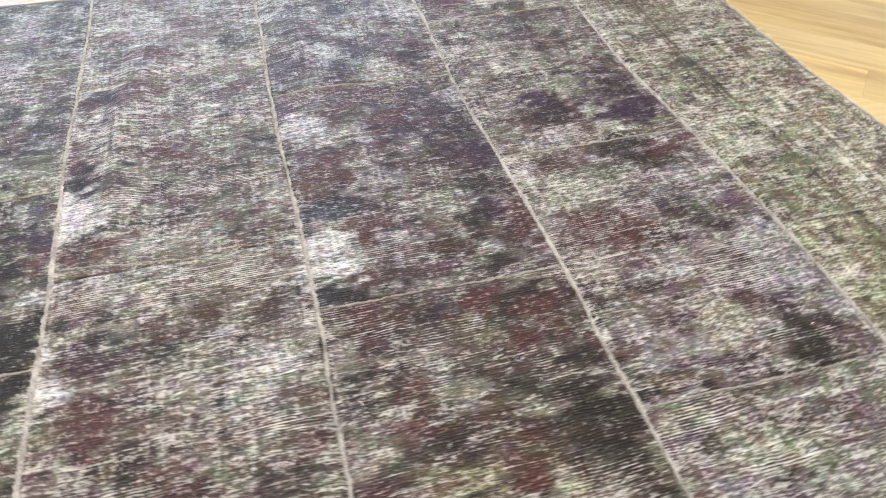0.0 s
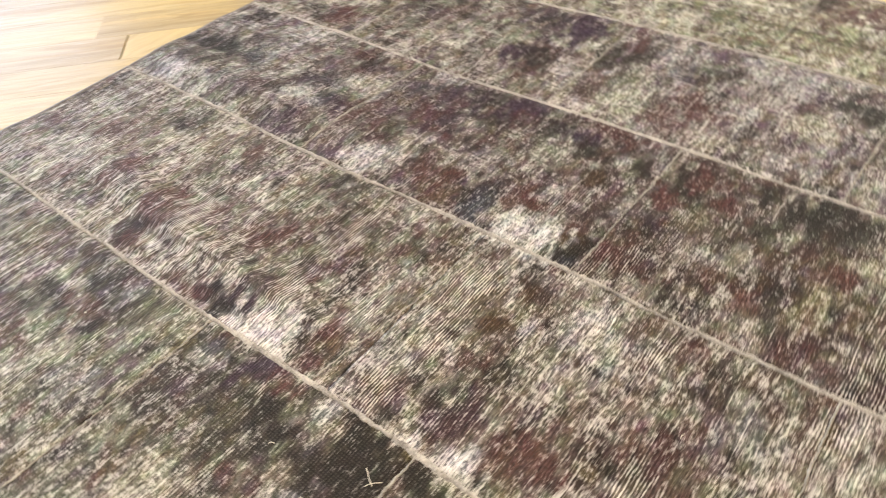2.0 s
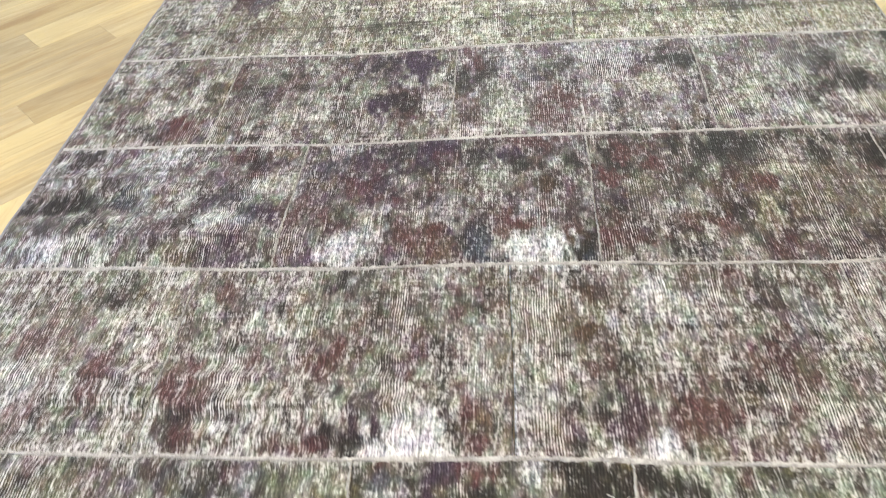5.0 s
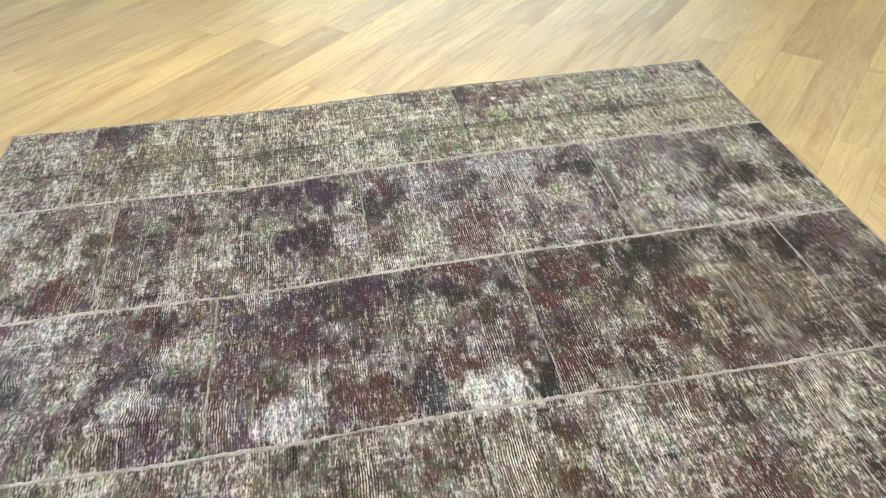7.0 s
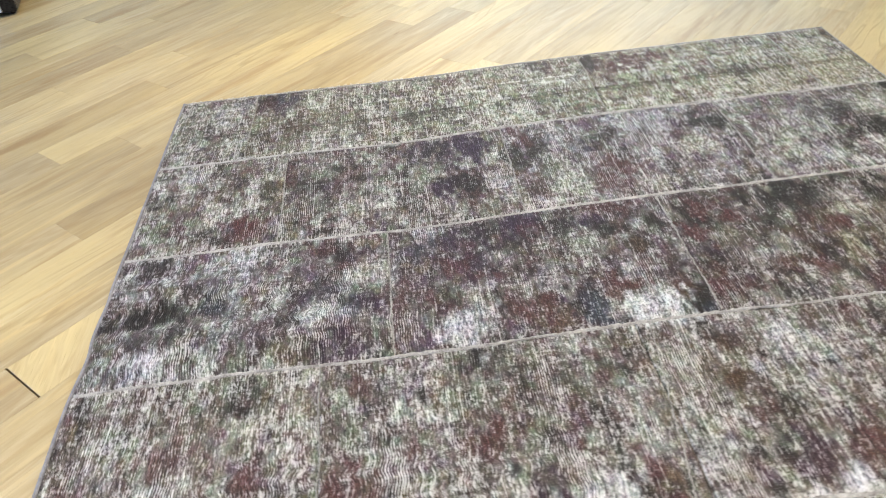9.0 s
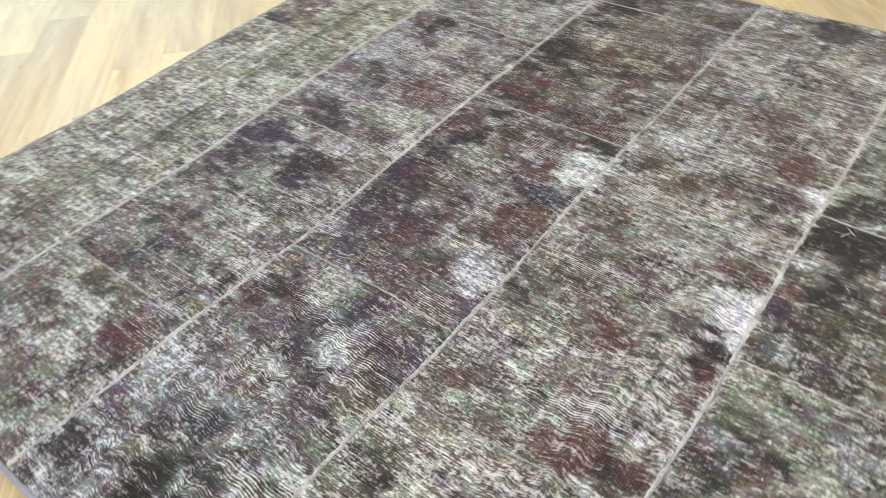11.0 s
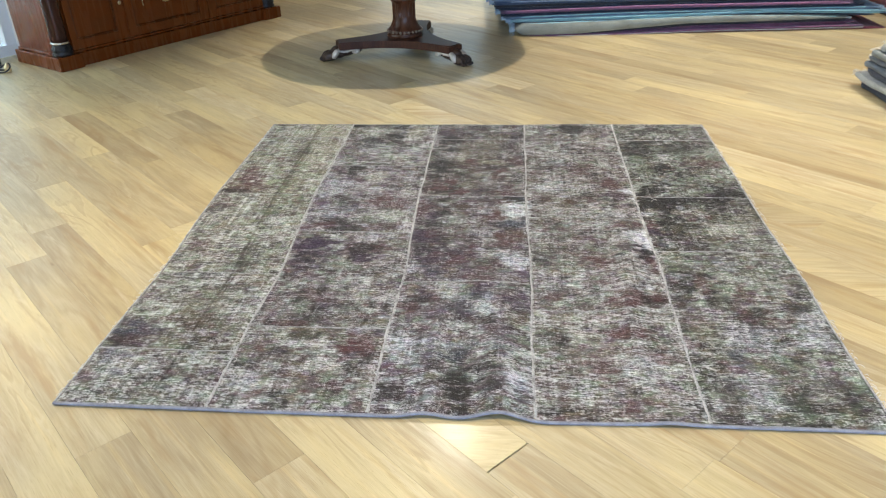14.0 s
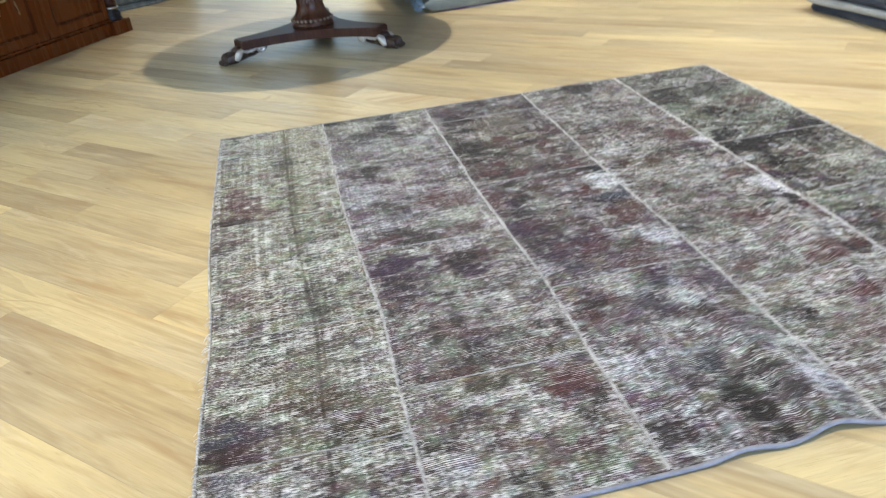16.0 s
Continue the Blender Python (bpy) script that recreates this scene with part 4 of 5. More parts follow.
# ground dye, second dye and share of wear of each strip
STRIP = (((0.119, 0.112, 0.093), (0.085, 0.062, 0.062), 0.4), ((0.105, 0.09, 0.088), (0.078, 0.052, 0.057), 0.35), ((0.088, 0.072, 0.075), (0.06, 0.038, 0.041), 0.3),
         ((0.112, 0.096, 0.092), (0.085, 0.058, 0.058), 0.37), ((0.088, 0.085, 0.076), (0.055, 0.046, 0.045), 0.31))


# broad changes of depth: factor on the dye and shift of the wear, by strip and patch
DEPTH = {(0, 1): ((0.95, 0.95, 0.9), 0.0), (0, 2): ((1.05, 1.08, 0.95), 0.01), (0, 3): ((1.15, 1.15, 0.92), 0.02), (0, 4): ((1.2, 1.2, 0.95), 0.02), (2, 0): ((1.05, 1.06, 1.12), 0.03), (2, 1): ((0.86, 0.79, 0.86), -0.01),
         (2, 2): ((0.76, 0.69, 0.67), -0.01), (2, 3): ((0.8, 0.76, 0.8), -0.03), (1, 2): ((0.95, 0.88, 0.98), 0.0), (3, 0): ((1.05, 1.05, 1.0), 0.02), (3, 2): ((0.88, 0.85, 0.83), -0.01),
         (4, 0): ((0.98, 1.0, 0.94), 0.01), (4, 1): ((0.74, 0.74, 0.68), -0.01), (4, 2): ((0.82, 0.86, 0.8), -0.02), (4, 3): ((0.85, 0.88, 0.82), -0.02), (1, 0): ((1.04, 1.03, 0.98), 0.0)}

def rug_height(x, y):
    """Top of the rug over the floor, with its two ripples at the hem and the pucker beside a seam."""
    x, y = np.asarray(x, float), np.asarray(y, float)
    z = 0.0085 + 0.003 * (field(x, y, 0.13, 0.17, 5) - 0.5)
    fade = np.exp(-(np.maximum(y, 0) / 0.55) ** 2)
    settle = 0.5 + 0.5 * np.clip(y / 0.12, 0, 1)  # the hem itself lies lower than the ridge behind it
    z = z + 0.013 * settle * fade * np.exp(-((x - 0.922) / 0.052) ** 2) + 0.026 * settle * fade * np.exp(-((x - 1.1) / 0.062) ** 2)
    along = np.exp(-((y - 0.62) / 0.36) ** 4)
    z = z + 0.014 * along * np.exp(-((x - 1.47 - 0.09 * (y - 0.5)) / 0.04) ** 2)
    z = z + 0.006 * np.exp(-((y - 0.02) / 0.2) ** 2) * np.exp(-((x - 1.5) / 0.05) ** 2)
    z = z + 0.007 * np.exp(-((x - 1.02) / 0.05) ** 2) * np.exp(-((y - 0.6) / 0.3) ** 2)
    return z


def rug_plan(x, y):
    """The plan's small drifts: seams and edges are never quite straight."""
    dx = 0.012 * (field(y * 1.0, x * 0.0 + 3.0, 0.35, 1.0, 8) - 0.5) - 0.027 * np.clip((y - 0.6) / 0.7, 0, 1) * np.exp(-((x) / 0.9) ** 2)
    dy = 0.012 * (field(x, y * 0.0 + 2.0, 0.3, 1.0, 9) - 0.5) + (0.015 * np.exp(-((x - 1.105) / 0.06) ** 2) + 0.007 * np.exp(-((x - 0.93) / 0.05) ** 2)) * np.exp(-(y / 0.25) ** 2)
    return x + dx, y + dy


def dyed(x, y, strip, patch):
    """Colour and wear of the pile at x, y."""
    ground, second, worn = STRIP[strip]
    rng = np.random.default_rng(40 + strip * 10 + patch)
    seed = 100 + strip * 20 + patch
    f = 0.36 * field(x, y, 0.1, 0.08, seed) + 0.36 * field(x, y, 0.045, 0.035, seed + 300) + 0.28 * field(x, y, 0.018, 0.013, seed + 600)
    f = np.clip((f - 0.37) / 0.26, 0, 1)[..., None]
    tone = np.array(ground) * (1.3 + 0.2 * (rng.random() - 0.5))
    col = tone * (1 - f) + np.array(second) * 0.85 * f
    for k, (tint, cut, gain) in enumerate((((0.12, 0.14, 0.11), 0.54, 0.8), ((0.085, 0.04, 0.044), 0.61, 0.75), ((0.016, 0.012, 0.012), 0.58, 0.85), ((0.1, 0.066, 0.11), 0.63, 0.6), ((0.125, 0.1, 0.06), 0.65, 0.6), ((0.26, 0.265, 0.26), 0.58, 0.75))):
        h = 0.55 * field(x, y, 0.055, 0.034, seed + 900 + 37 * k) + 0.45 * field(x, y, 0.02, 0.013, seed + 1300 + 37 * k)
        a = np.clip((h - cut) * 7, 0, 1)[..., None] * gain
        col = col * (1 - a) + np.array(tint) * a
    factor, shift = DEPTH.get((strip, patch), ((1, 1, 1), 0.0))
    col = col * np.array(factor)
    wear = np.clip(worn + shift + 0.015 + 0.75 * (0.25 * field(x, y, 0.11, 0.06, seed + 1500) + 0.35 * field(x, y, 0.042, 0.026, seed + 1800) + 0.3 * field(x, y, 0.02, 0.012, seed + 2100) - 0.5), 0, 1)
    edge = 0.34 * (field(x, y, 0.05, 0.018, 77) - 0.5) + 0.34 * (field(x, y, 0.02, 0.009, 78) - 0.5)
    for bx, by, rx, ry, dye, power in STAINS.get((strip, patch), ()):
        d = np.sqrt(((x - bx) / (rx * 1.35)) ** 2 + ((y - by) / (ry * 1.35)) ** 2) + edge * 3.0
        a = np.clip((1.15 - d) / 0.7, 0, 1)
        a = a * a * (3 - 2 * a) * (min(0.97, power * 1.15) if dye in "kprnb" else min(0.9, power * 0.85))
        col = col * (1 - a[..., None]) + np.array(DYES[dye]) * a[..., None]
        wear = wear * (1 - a) + WORN[dye] * a
    for x0, x1, y0, y1 in ((1.11, 1.187, 1.07, 1.185), (1.525, 1.59, 0.84, 0.955), (1.57, 1.59, 1.2, 1.3)):
        inside = np.minimum(np.minimum(x - x0, x1 - x), np.minimum(y - y0, y1 - y)) + 0.13 * edge
        a = np.clip(inside / 0.03 + 0.35, 0, 1) * (0.7 + 0.3 * field(x, y, 0.02, 0.012, 31))
        if strip in (2, 3):
            col = col * (1 - a[..., None]) + np.array((0.33, 0.34, 0.39)) * a[..., None]
            wear = wear * (1 - a) + 0.58 * a
    if strip == 0:
        for c, wd, lift in ((0.125, 0.005, 0.28), (0.155, 0.004, 0.22), (0.235, 0.004, -0.4), (0.25, 0.003, -0.4), (0.075, 0.004, 0.16), (0.3, 0.003, 0.12)):
            a = np.exp(-((x - c) / wd) ** 2) * (0.4 + 0.6 * field(x, y, 0.05, 0.09, 55))
            wear = np.clip(wear + lift * a, 0, 1)
            if lift < 0:
                col = col * (1 - 0.5 * a[..., None])
    near_seam = np.minimum(x - SEAM_X[strip], SEAM_X[strip + 1] - x)
    wear = np.clip(wear + 0.25 * np.exp(-(near_seam / 0.012) ** 2) * field(x, y, 0.05, 0.05, 66), 0, 1)
    return col, wear


rug = thing("patchwork_rug", pose(0, 0, 0), "worn grey and mauve overdyed patchwork rug lying rippled on the floor", "rug")


def rug_patch(strip, index, x0, x1, y0, y1):
    step = 0.006
    nx, ny = max(4, round((x1 - x0) / step)), max(4, round((y1 - y0) / step))
    gx, gy = np.meshgrid(np.linspace(x0 + 0.0008, x1 - 0.0008, nx + 1), np.linspace(y0 + 0.0008, y1 - 0.0008, ny + 1), indexing="ij")
    px, py = rug_plan(gx, gy)
    z = rug_height(gx, gy)
    rim, end = np.minimum(gx - x0, x1 - gx), np.minimum(gy - y0, y1 - gy)
    z = z - 0.0022 * np.exp(-(rim / 0.005) ** 2) - 0.0005 * np.exp(-(end / 0.005) ** 2)
    top = np.stack([px, py, z], -1).reshape(-1, 3)
    low = np.stack([px, py, z - 0.0065], -1).reshape(-1, 3)
    idx = np.arange((nx + 1) * (ny + 1)).reshape(nx + 1, ny + 1)
    quads = np.stack([idx[:-1, :-1], idx[1:, :-1], idx[1:, 1:], idx[:-1, 1:]], -1).reshape(-1, 4)
    n = len(top)
    ring = np.concatenate([idx[:, 0], idx[-1, 1:], idx[-2::-1, -1], idx[0, -2:0:-1]])
    nxt = np.roll(ring, -1)
    sides = np.stack([ring, ring + n, nxt + n, nxt], -1)
    faces = np.concatenate([quads, quads[:, ::-1] + n, sides])
    me = bpy.data.meshes.new("patch")
    me.from_pydata(np.concatenate([top, low]).tolist(), [], faces.tolist())
    me.materials.append(PILE)
    me.polygons.foreach_set("use_smooth", [True] * len(me.polygons))
    col, wear = dyed(gx, gy, strip, index)
    rgba = np.concatenate([col, wear[..., None]], -1).reshape(-1, 4)
    # weft lines pulled into scallops where the rug has been gathered
    zone = np.exp(-((gx - 1.0) / 0.17) ** 4 - (gy / 0.62) ** 4) + 0.8 * np.exp(-((gx - 1.5) / 0.12) ** 4 - ((gy - 0.55) / 0.4) ** 4)
    pull = 0.0034 * zone * np.sin(gx * 2 * math.pi / 0.05 + 5 * field(gx, gy, 0.2, 0.25, 91)) * (0.4 + field(gx, gy, 0.08, 0.1, 92))
    pa = me.attributes.new("pull", "FLOAT", "POINT")
    pa.data.foreach_set("value", np.concatenate([pull.ravel(), pull.ravel()]).astype(np.float32))
    at = me.color_attributes.new("dye", "FLOAT_COLOR", "POINT")
    at.data.foreach_set("color", np.concatenate([rgba, rgba]).astype(np.float32).ravel())
    part("patch", me, PILE, rug)


def ribbon(name, pts, width, lift, mat, label="", seed=0, wobble=0.0015):
    """A low raised band that follows the top of the rug."""
    rng = np.random.default_rng(seed)
    pts = np.array(pts, float)
    d = np.gradient(pts, axis=0)
    d /= np.linalg.norm(d, axis=1)[:, None]
    side = np.stack([-d[:, 1], d[:, 0]], -1)
    run = np.arange(len(pts)) * 1.0
    w = width * (0.35 + 0.5 * rng.random(len(pts)) + 0.8 * field(run, run * 0, 7.0, 1.0, seed + 50))
    off = wobble * (rng.random(len(pts)) - 0.5) * 2 + 0.005 * (field(run, run * 0, 18.0, 1.0, seed + 70) - 0.5)
    rows = []
    for s, up in ((-0.5, -0.002), (-0.28, 0.7), (0.0, 1.0), (0.28, 0.7), (0.5, -0.002)):
        q = pts + side * (s * w + off)[:, None]
        z = rug_height(q[:, 0], q[:, 1]) + (lift * (0.5 + 0.7 * rng.random(len(pts))) * up if up > 0 else -0.0026)
        px, py = rug_plan(q[:, 0], q[:, 1])
        rows.append(np.stack([px, py, z], -1))
    v = np.concatenate(rows)
    n = len(pts)
    f = [(a * n + i, a * n + i + 1, (a + 1) * n + i + 1, (a + 1) * n + i) for a in range(4) for i in range(n - 1)]
    part(name, mesh_of(name, v.tolist(), f, mat, True), mat, rug, label)


for s in range(5):
    ys = (0.0, *CROSS[s], LONG)
    for i, (a, b) in enumerate(zip(ys, ys[1:])):
        rug_patch(s, i, SEAM_X[s], SEAM_X[s + 1], a, b)
for i, x in enumerate(SEAM_X[1:-1]):
    ribbon("seam", [(x, y) for y in np.arange(0.004, LONG, 0.006)], 0.008, 0.002, SEAM, "pale cotton seam", i + 1)
for s in range(5):
    for i, y in enumerate(CROSS[s]):
        ribbon("cross_seam", [(x, y + (0.03 - 0.16 * (x - SEAM_X[s]) if (s, i) == (3, 1) else 0.0)) for x in np.arange(SEAM_X[s] + 0.005, SEAM_X[s + 1] - 0.004, 0.006)], 0.0046, 0.001, CROSS_SEAM, "", 20 + s * 5 + i)


def binding(name, pts, seed, r=0.0045, mat=None, label="slate-blue bound hem"):
    """Rolled hem: a soft round cord along the rug's edge."""
    rows = []
    pts = np.array(pts, float)
    x, y = rug_plan(pts[:, 0], pts[:, 1])
    z = rug_height(pts[:, 0], pts[:, 1]) - 0.003
    wob = 0.0012 * (field(np.arange(len(pts)) * 1.0, np.zeros(len(pts)), 3.0, 1.0, seed) - 0.5)
    path = [(a, b, max(c, 0.0052) + w) for a, b, c, w in zip(x, y, z, wob)]
    part(name, tube(path, r, 8), mat or BINDING, rug, label, None, True)


binding("binding", [(x, -0.002) for x in np.arange(-0.003, 2.006, 0.012)], 1)
binding("binding", [(x, LONG + 0.002) for x in np.arange(-0.003, 2.006, 0.012)], 2, 0.003, CROSS_SEAM, "frayed edge cord")
binding("binding", [(-0.003, y) for y in np.arange(0, LONG + 0.003, 0.012)], 3, 0.003, SEAM, "frayed edge cord")
binding("binding", [(2.003, y) for y in np.arange(0, LONG + 0.003, 0.012)], 4, 0.003, SEAM, "frayed edge cord")


# loose cotton tufts that stick out along the two cut sides and at a few knots
def tufts(name, places, label):
    rng = np.random.default_rng(12)
    bms = []
    for x, y, length, ang in places:
        z = float(rug_height(x, y))
        p = [(x + math.cos(ang) * length * k / 4 + 0.002 * (rng.random() - 0.5), y + math.sin(ang) * length * k / 4 + 0.002 * (rng.random() - 0.5),
              z + 0.004 * math.sin(math.pi * k / 4) - (0.004 * k / 4)) for k in range(5)]
        bms.append(tube(p, 0.0007, 4))
    return tagged(part(name, merged(*bms), FRINGE, rug, label), "", "", "", "stuff")


rr = random.Random(4)
tufts("loose_threads", [(-0.002 - 0.03 * max(0, y - 1.2), y, rr.uniform(0.008, 0.02), math.pi + rr.uniform(-0.9, 0.9)) for y in (rr.uniform(0.02, 2.0) for _ in range(150))]
      + [(2.0, y, rr.uniform(0.008, 0.018), rr.uniform(-0.9, 0.9)) for y in (rr.uniform(0.02, 2.0) for _ in range(110))]
      + [(rr.uniform(0.05, 1.95), rr.uniform(0.05, 1.98), rr.uniform(0.004, 0.011), rr.uniform(0, 6.3)) for _ in range(60)]
      + [(1.64, 1.2, 0.035, 1.0), (1.66, 1.215, 0.03, 2.4), (0.395, 0.185, 0.02, 0.4), (0.4, 0.19, 0.015, 2.0)], "frayed cotton threads")

# ---- pedestal table ----


def concave_triangle(r, waist, z0, z1):
    """A three-armed platform with hollow sides and cut ends."""
    out = []
    for k in range(3):
        a0 = radians(81 + 120 * k)
        c, s = math.cos(a0), math.sin(a0)
        for w in (-0.055, 0.055):
            out.append((r * c - w * s, r * s + w * c))
        nexta = radians(81 + 120 * (k + 1))
        p, q = Vector(out[-1]), Vector((r * math.cos(nexta) + 0.055 * math.sin(nexta), r * math.sin(nexta) - 0.055 * math.cos(nexta)))
        mid = radians(81 + 120 * k + 60)
        ctrl = Vector((math.cos(mid), math.sin(mid))) * waist
        for i in range(1, 10):
            t = i / 10
            pt = (1 - t) ** 2 * p + 2 * t * (1 - t) * ctrl + t * t * q
            out.append((pt.x, pt.y))
    bm = bmesh.new()
    lo = [bm.verts.new((x, y, z0)) for x, y in out]
    hi = [bm.verts.new((x, y, z1)) for x, y in out]
    bm.faces.new(lo[::-1])
    top = bm.faces.new(hi)
    for i in range(len(out)):
        j = (i + 1) % len(out)
        bm.faces.new((lo[i], lo[j], hi[j], hi[i]))
    bmesh.ops.bevel(bm, geom=list(top.edges), offset=0.006, segments=2, affect="EDGES")
    return bm


table = thing("pedestal_table", pose(0.44, 3.44, 0), "dark carved walnut pedestal table on gilded paw feet", "table")
part("base_platform", concave_triangle(0.44, 0.06, 0.066, 0.112), DULL_WALNUT, table)
col_profile = [(0.112, 0.112), (0.112, 0.125), (0.104, 0.13), (0.108, 0.138), (0.108, 0.154), (0.1, 0.162), (0.088, 0.176), (0.077, 0.2), (0.072, 0.222),
               (0.073, 0.232), (0.072, 0.238), (0.073, 0.31), (0.075, 0.316), (0.076, 0.325), (0.084, 0.33), (0.084, 0.343), (0.075, 0.348), (0.074, 0.362), (0.083, 0.37), (0.088, 0.385),
               (0.083, 0.4), (0.073, 0.41), (0.079, 0.55), (0.1, 0.66), (0.14, 0.725)]
part("column", lathe(col_profile, 120, lambda i, a: 1.0 - 0.075 * abs(math.sin(10 * a)) if i in (10, 11) or 22 <= i <= 23 else 1.0), WALNUT, table, "fluted column with turned rings", None, True)
for z, r, count, size in ((0.146, 0.108, 26, 0.0095), (0.386, 0.087, 22, 0.0065)):
    bm = bmesh.new()
    for k in range(count):
        a = 2 * math.pi * k / count
        bmesh.ops.create_icosphere(bm, subdivisions=1, radius=size, matrix=Matrix.Translation((r * math.cos(a), r * math.sin(a), z)))
    part("beading", bm, BEAD, table, "ring of carved beads", None, True)
part("tabletop", lathe([(0.58, 0.725), (0.6, 0.73), (0.63, 0.745), (0.64, 0.76), (0.632, 0.772), (0.62, 0.775)], 72), WALNUT, table, "round walnut top", None)
for k in range(3):
    a = radians(81 + 120 * k)
    bm = bmesh.new()
    blob(bm, (0.0, 0, 0.042), (0.062, 0.042, 0.036))
    blob(bm, (-0.05, 0, 0.05), (0.066, 0.038, 0.032))
    blob(bm, (-0.1, 0, 0.053), (0.055, 0.03, 0.022))
    blob(bm, (-0.01, 0, 0.07), (0.042, 0.034, 0.03))
    foot = part("paw_foot", bm, PAW, table, "carved lion-paw foot", pose(0.448 * math.cos(a), 0.448 * math.sin(a), 0.001, 0, 0, 81 + 120 * k) @ Matrix.Diagonal((1.05, 1.05, 0.86, 1)), True)
    for off in (-0.036, -0.012, 0.012, 0.036):
        toe = blob(bmesh.new(), (0.05 - 0.3 * abs(off), off, 0.034), (0.042, 0.0118, 0.03))
        blob(toe, (0.07 - 0.3 * abs(off), off, 0.026), (0.022, 0.0122, 0.022))
        part("toe", toe, PAW, foot, "", None, True)
        part("claw", blob(bmesh.new(), (0.096 - 0.35 * abs(off), off, 0.013), (0.013, 0.0065, 0.011)), PAW, foot, "", None, True)
    for sd in (-1, 1):
        # a leaf that climbs from the ankle, runs along under the platform and ends in a scroll
        climb = [(0.028 - 0.034 * t, sd * (0.043 - 0.002 * t), 0.022 + 0.056 * t + 0.006 * math.sin(math.pi * t)) for t in np.linspace(0, 1, 10)]
        part("leaf", tube(climb, 0.0145, 8, lambda t: 0.6 + 0.75 * math.sin(math.pi * (0.15 + 0.75 * t))), GILT, foot, "worn silver-gilt leaf", None, True)
        run = [(-0.002 - 0.094 * t, sd * (0.041 - 0.004 * t), 0.076 - 0.017 * math.sin(math.pi * t) + 0.004 * t) for t in np.linspace(0, 1, 14)]
        part("leaf", tube(run, 0.0135, 8, lambda t: 1.1 - 0.4 * math.sin(math.pi * t) + 0.14 * math.sin(23 * t)), GILT, foot, "worn silver-gilt leaf", None, True)
        coil = [(-0.108 - 0.019 * math.sin(q) * (1 - 0.08 * q), sd * (0.036 + 0.0012 * q), 0.064 + 0.019 * math.cos(q) * (1 - 0.08 * q)) for q in np.linspace(0, 7.6, 26)]
        part("scroll", tube(coil, 0.012, 8, lambda t: 1.15 - 0.3 * t), GILT, foot, "worn silver-gilt scroll", None, True)

# ---- sideboard ----
# local axes: x along the front, y out of the front, z up
side = thing("sideboard", Matrix(((U.x, V.x, 0, 0), (U.y, V.y, 0, 0), (0, 0, 1, 0), (0, 0, 0, 1))) @ Matrix.Translation((1.73, -3.49, 0)), "polished mahogany sideboard with columns and brass mounts standing by the wall", "sideboard")
SW, SD, SH = 1.85, 0.53, 0.96
pl = merged(boxed(0.03, 0.0, 0, SW - 0.03, SD - 0.035, 0.082, 0.004), boxed(0, 0.002, 0, 0.16, SD, 0.084, 0.005), boxed(SW - 0.16, 0.002, 0, SW, SD, 0.084, 0.005))
part("plinth", pl, MAHOGANY, side)
part("moulding", merged(boxed(0.02, 0.01, 0.084, SW - 0.02, SD - 0.045, 0.1, 0.006, 3)), MAHOGANY, side)
part("carcass", boxed(0.035, 0.012, 0.098, SW - 0.035, SD - 0.07, SH - 0.1), MAHOGANY, side)
part("frieze", boxed(0.015, 0.008, SH - 0.1, SW - 0.015, SD - 0.01, SH - 0.03, 0.006), MAHOGANY, side)
part("top", boxed(-0.012, 0, SH - 0.03, SW + 0.012, SD + 0.015, SH, 0.008, 3), MAHOGANY, side)
for cx in (0.075, SW - 0.075):
    col = part("column", lathe([(0.05, 0.165), (0.05, 0.2), (0.047, 0.5), (0.043, SH - 0.16), (0.05, SH - 0.15), (0.055, SH - 0.1)], 40), EBONY, side, "dark polished column", pose(cx, SD - 0.075, 0), True)
    part("collar", lathe([(0.062, 0.084), (0.062, 0.1), (0.055, 0.108), (0.06, 0.118), (0.058, 0.132), (0.05, 0.142), (0.052, 0.158)], 40, lambda i, a: 1 + 0.04 * math.sin(12 * a) * (2 < i < 5)), BLACK, col, "black carved collar", None, True)
    part("ring", lathe([(0.05, 0.155), (0.056, 0.158), (0.056, 0.167), (0.05, 0.17)], 40), SILVERED, col, "silvered ring", None, True)


def cabinet_door(x0, x1, px0, px1, label):
    """Framed door with a recessed, moulded panel."""
    y0, y1, z0, z1 = SD - 0.068, SD - 0.045, 0.104, SH - 0.105
    pz0, pz1 = 0.16, SH - 0.16
    bm = merged(boxed(x0, y0, z0, px0, y1, z1, 0.002), boxed(px1, y0, z0, x1, y1, z1, 0.002), boxed(px0, y0, z0, px1, y1 - 0.0005, pz0, 0.002), boxed(px0, y0, pz1, px1, y1 - 0.0005, z1, 0.002))
    d = part("door", bm, MAHOGANY, side, label)
    part("panel", boxed(px0 - 0.002, y0 + 0.001, pz0 - 0.002, px1 + 0.002, y0 + 0.009, pz1 + 0.002), MAHOGANY, d)
    w = 0.012
    part("bead", merged(boxed(px0, y0 + 0.008, pz0, px0 + w, y0 + 0.02, pz1, 0.004), boxed(px1 - w, y0 + 0.008, pz0, px1, y0 + 0.02, pz1, 0.004), boxed(px0 + w, y0 + 0.008, pz0, px1 - w, y0 + 0.0195, pz0 + w, 0.004), boxed(px0 + w, y0 + 0.008, pz1 - w, px1 - w, y0 + 0.0195, pz1, 0.004)), MAHOGANY_SHADED, d, "moulded mahogany bead, coloured as in shade")
    return d


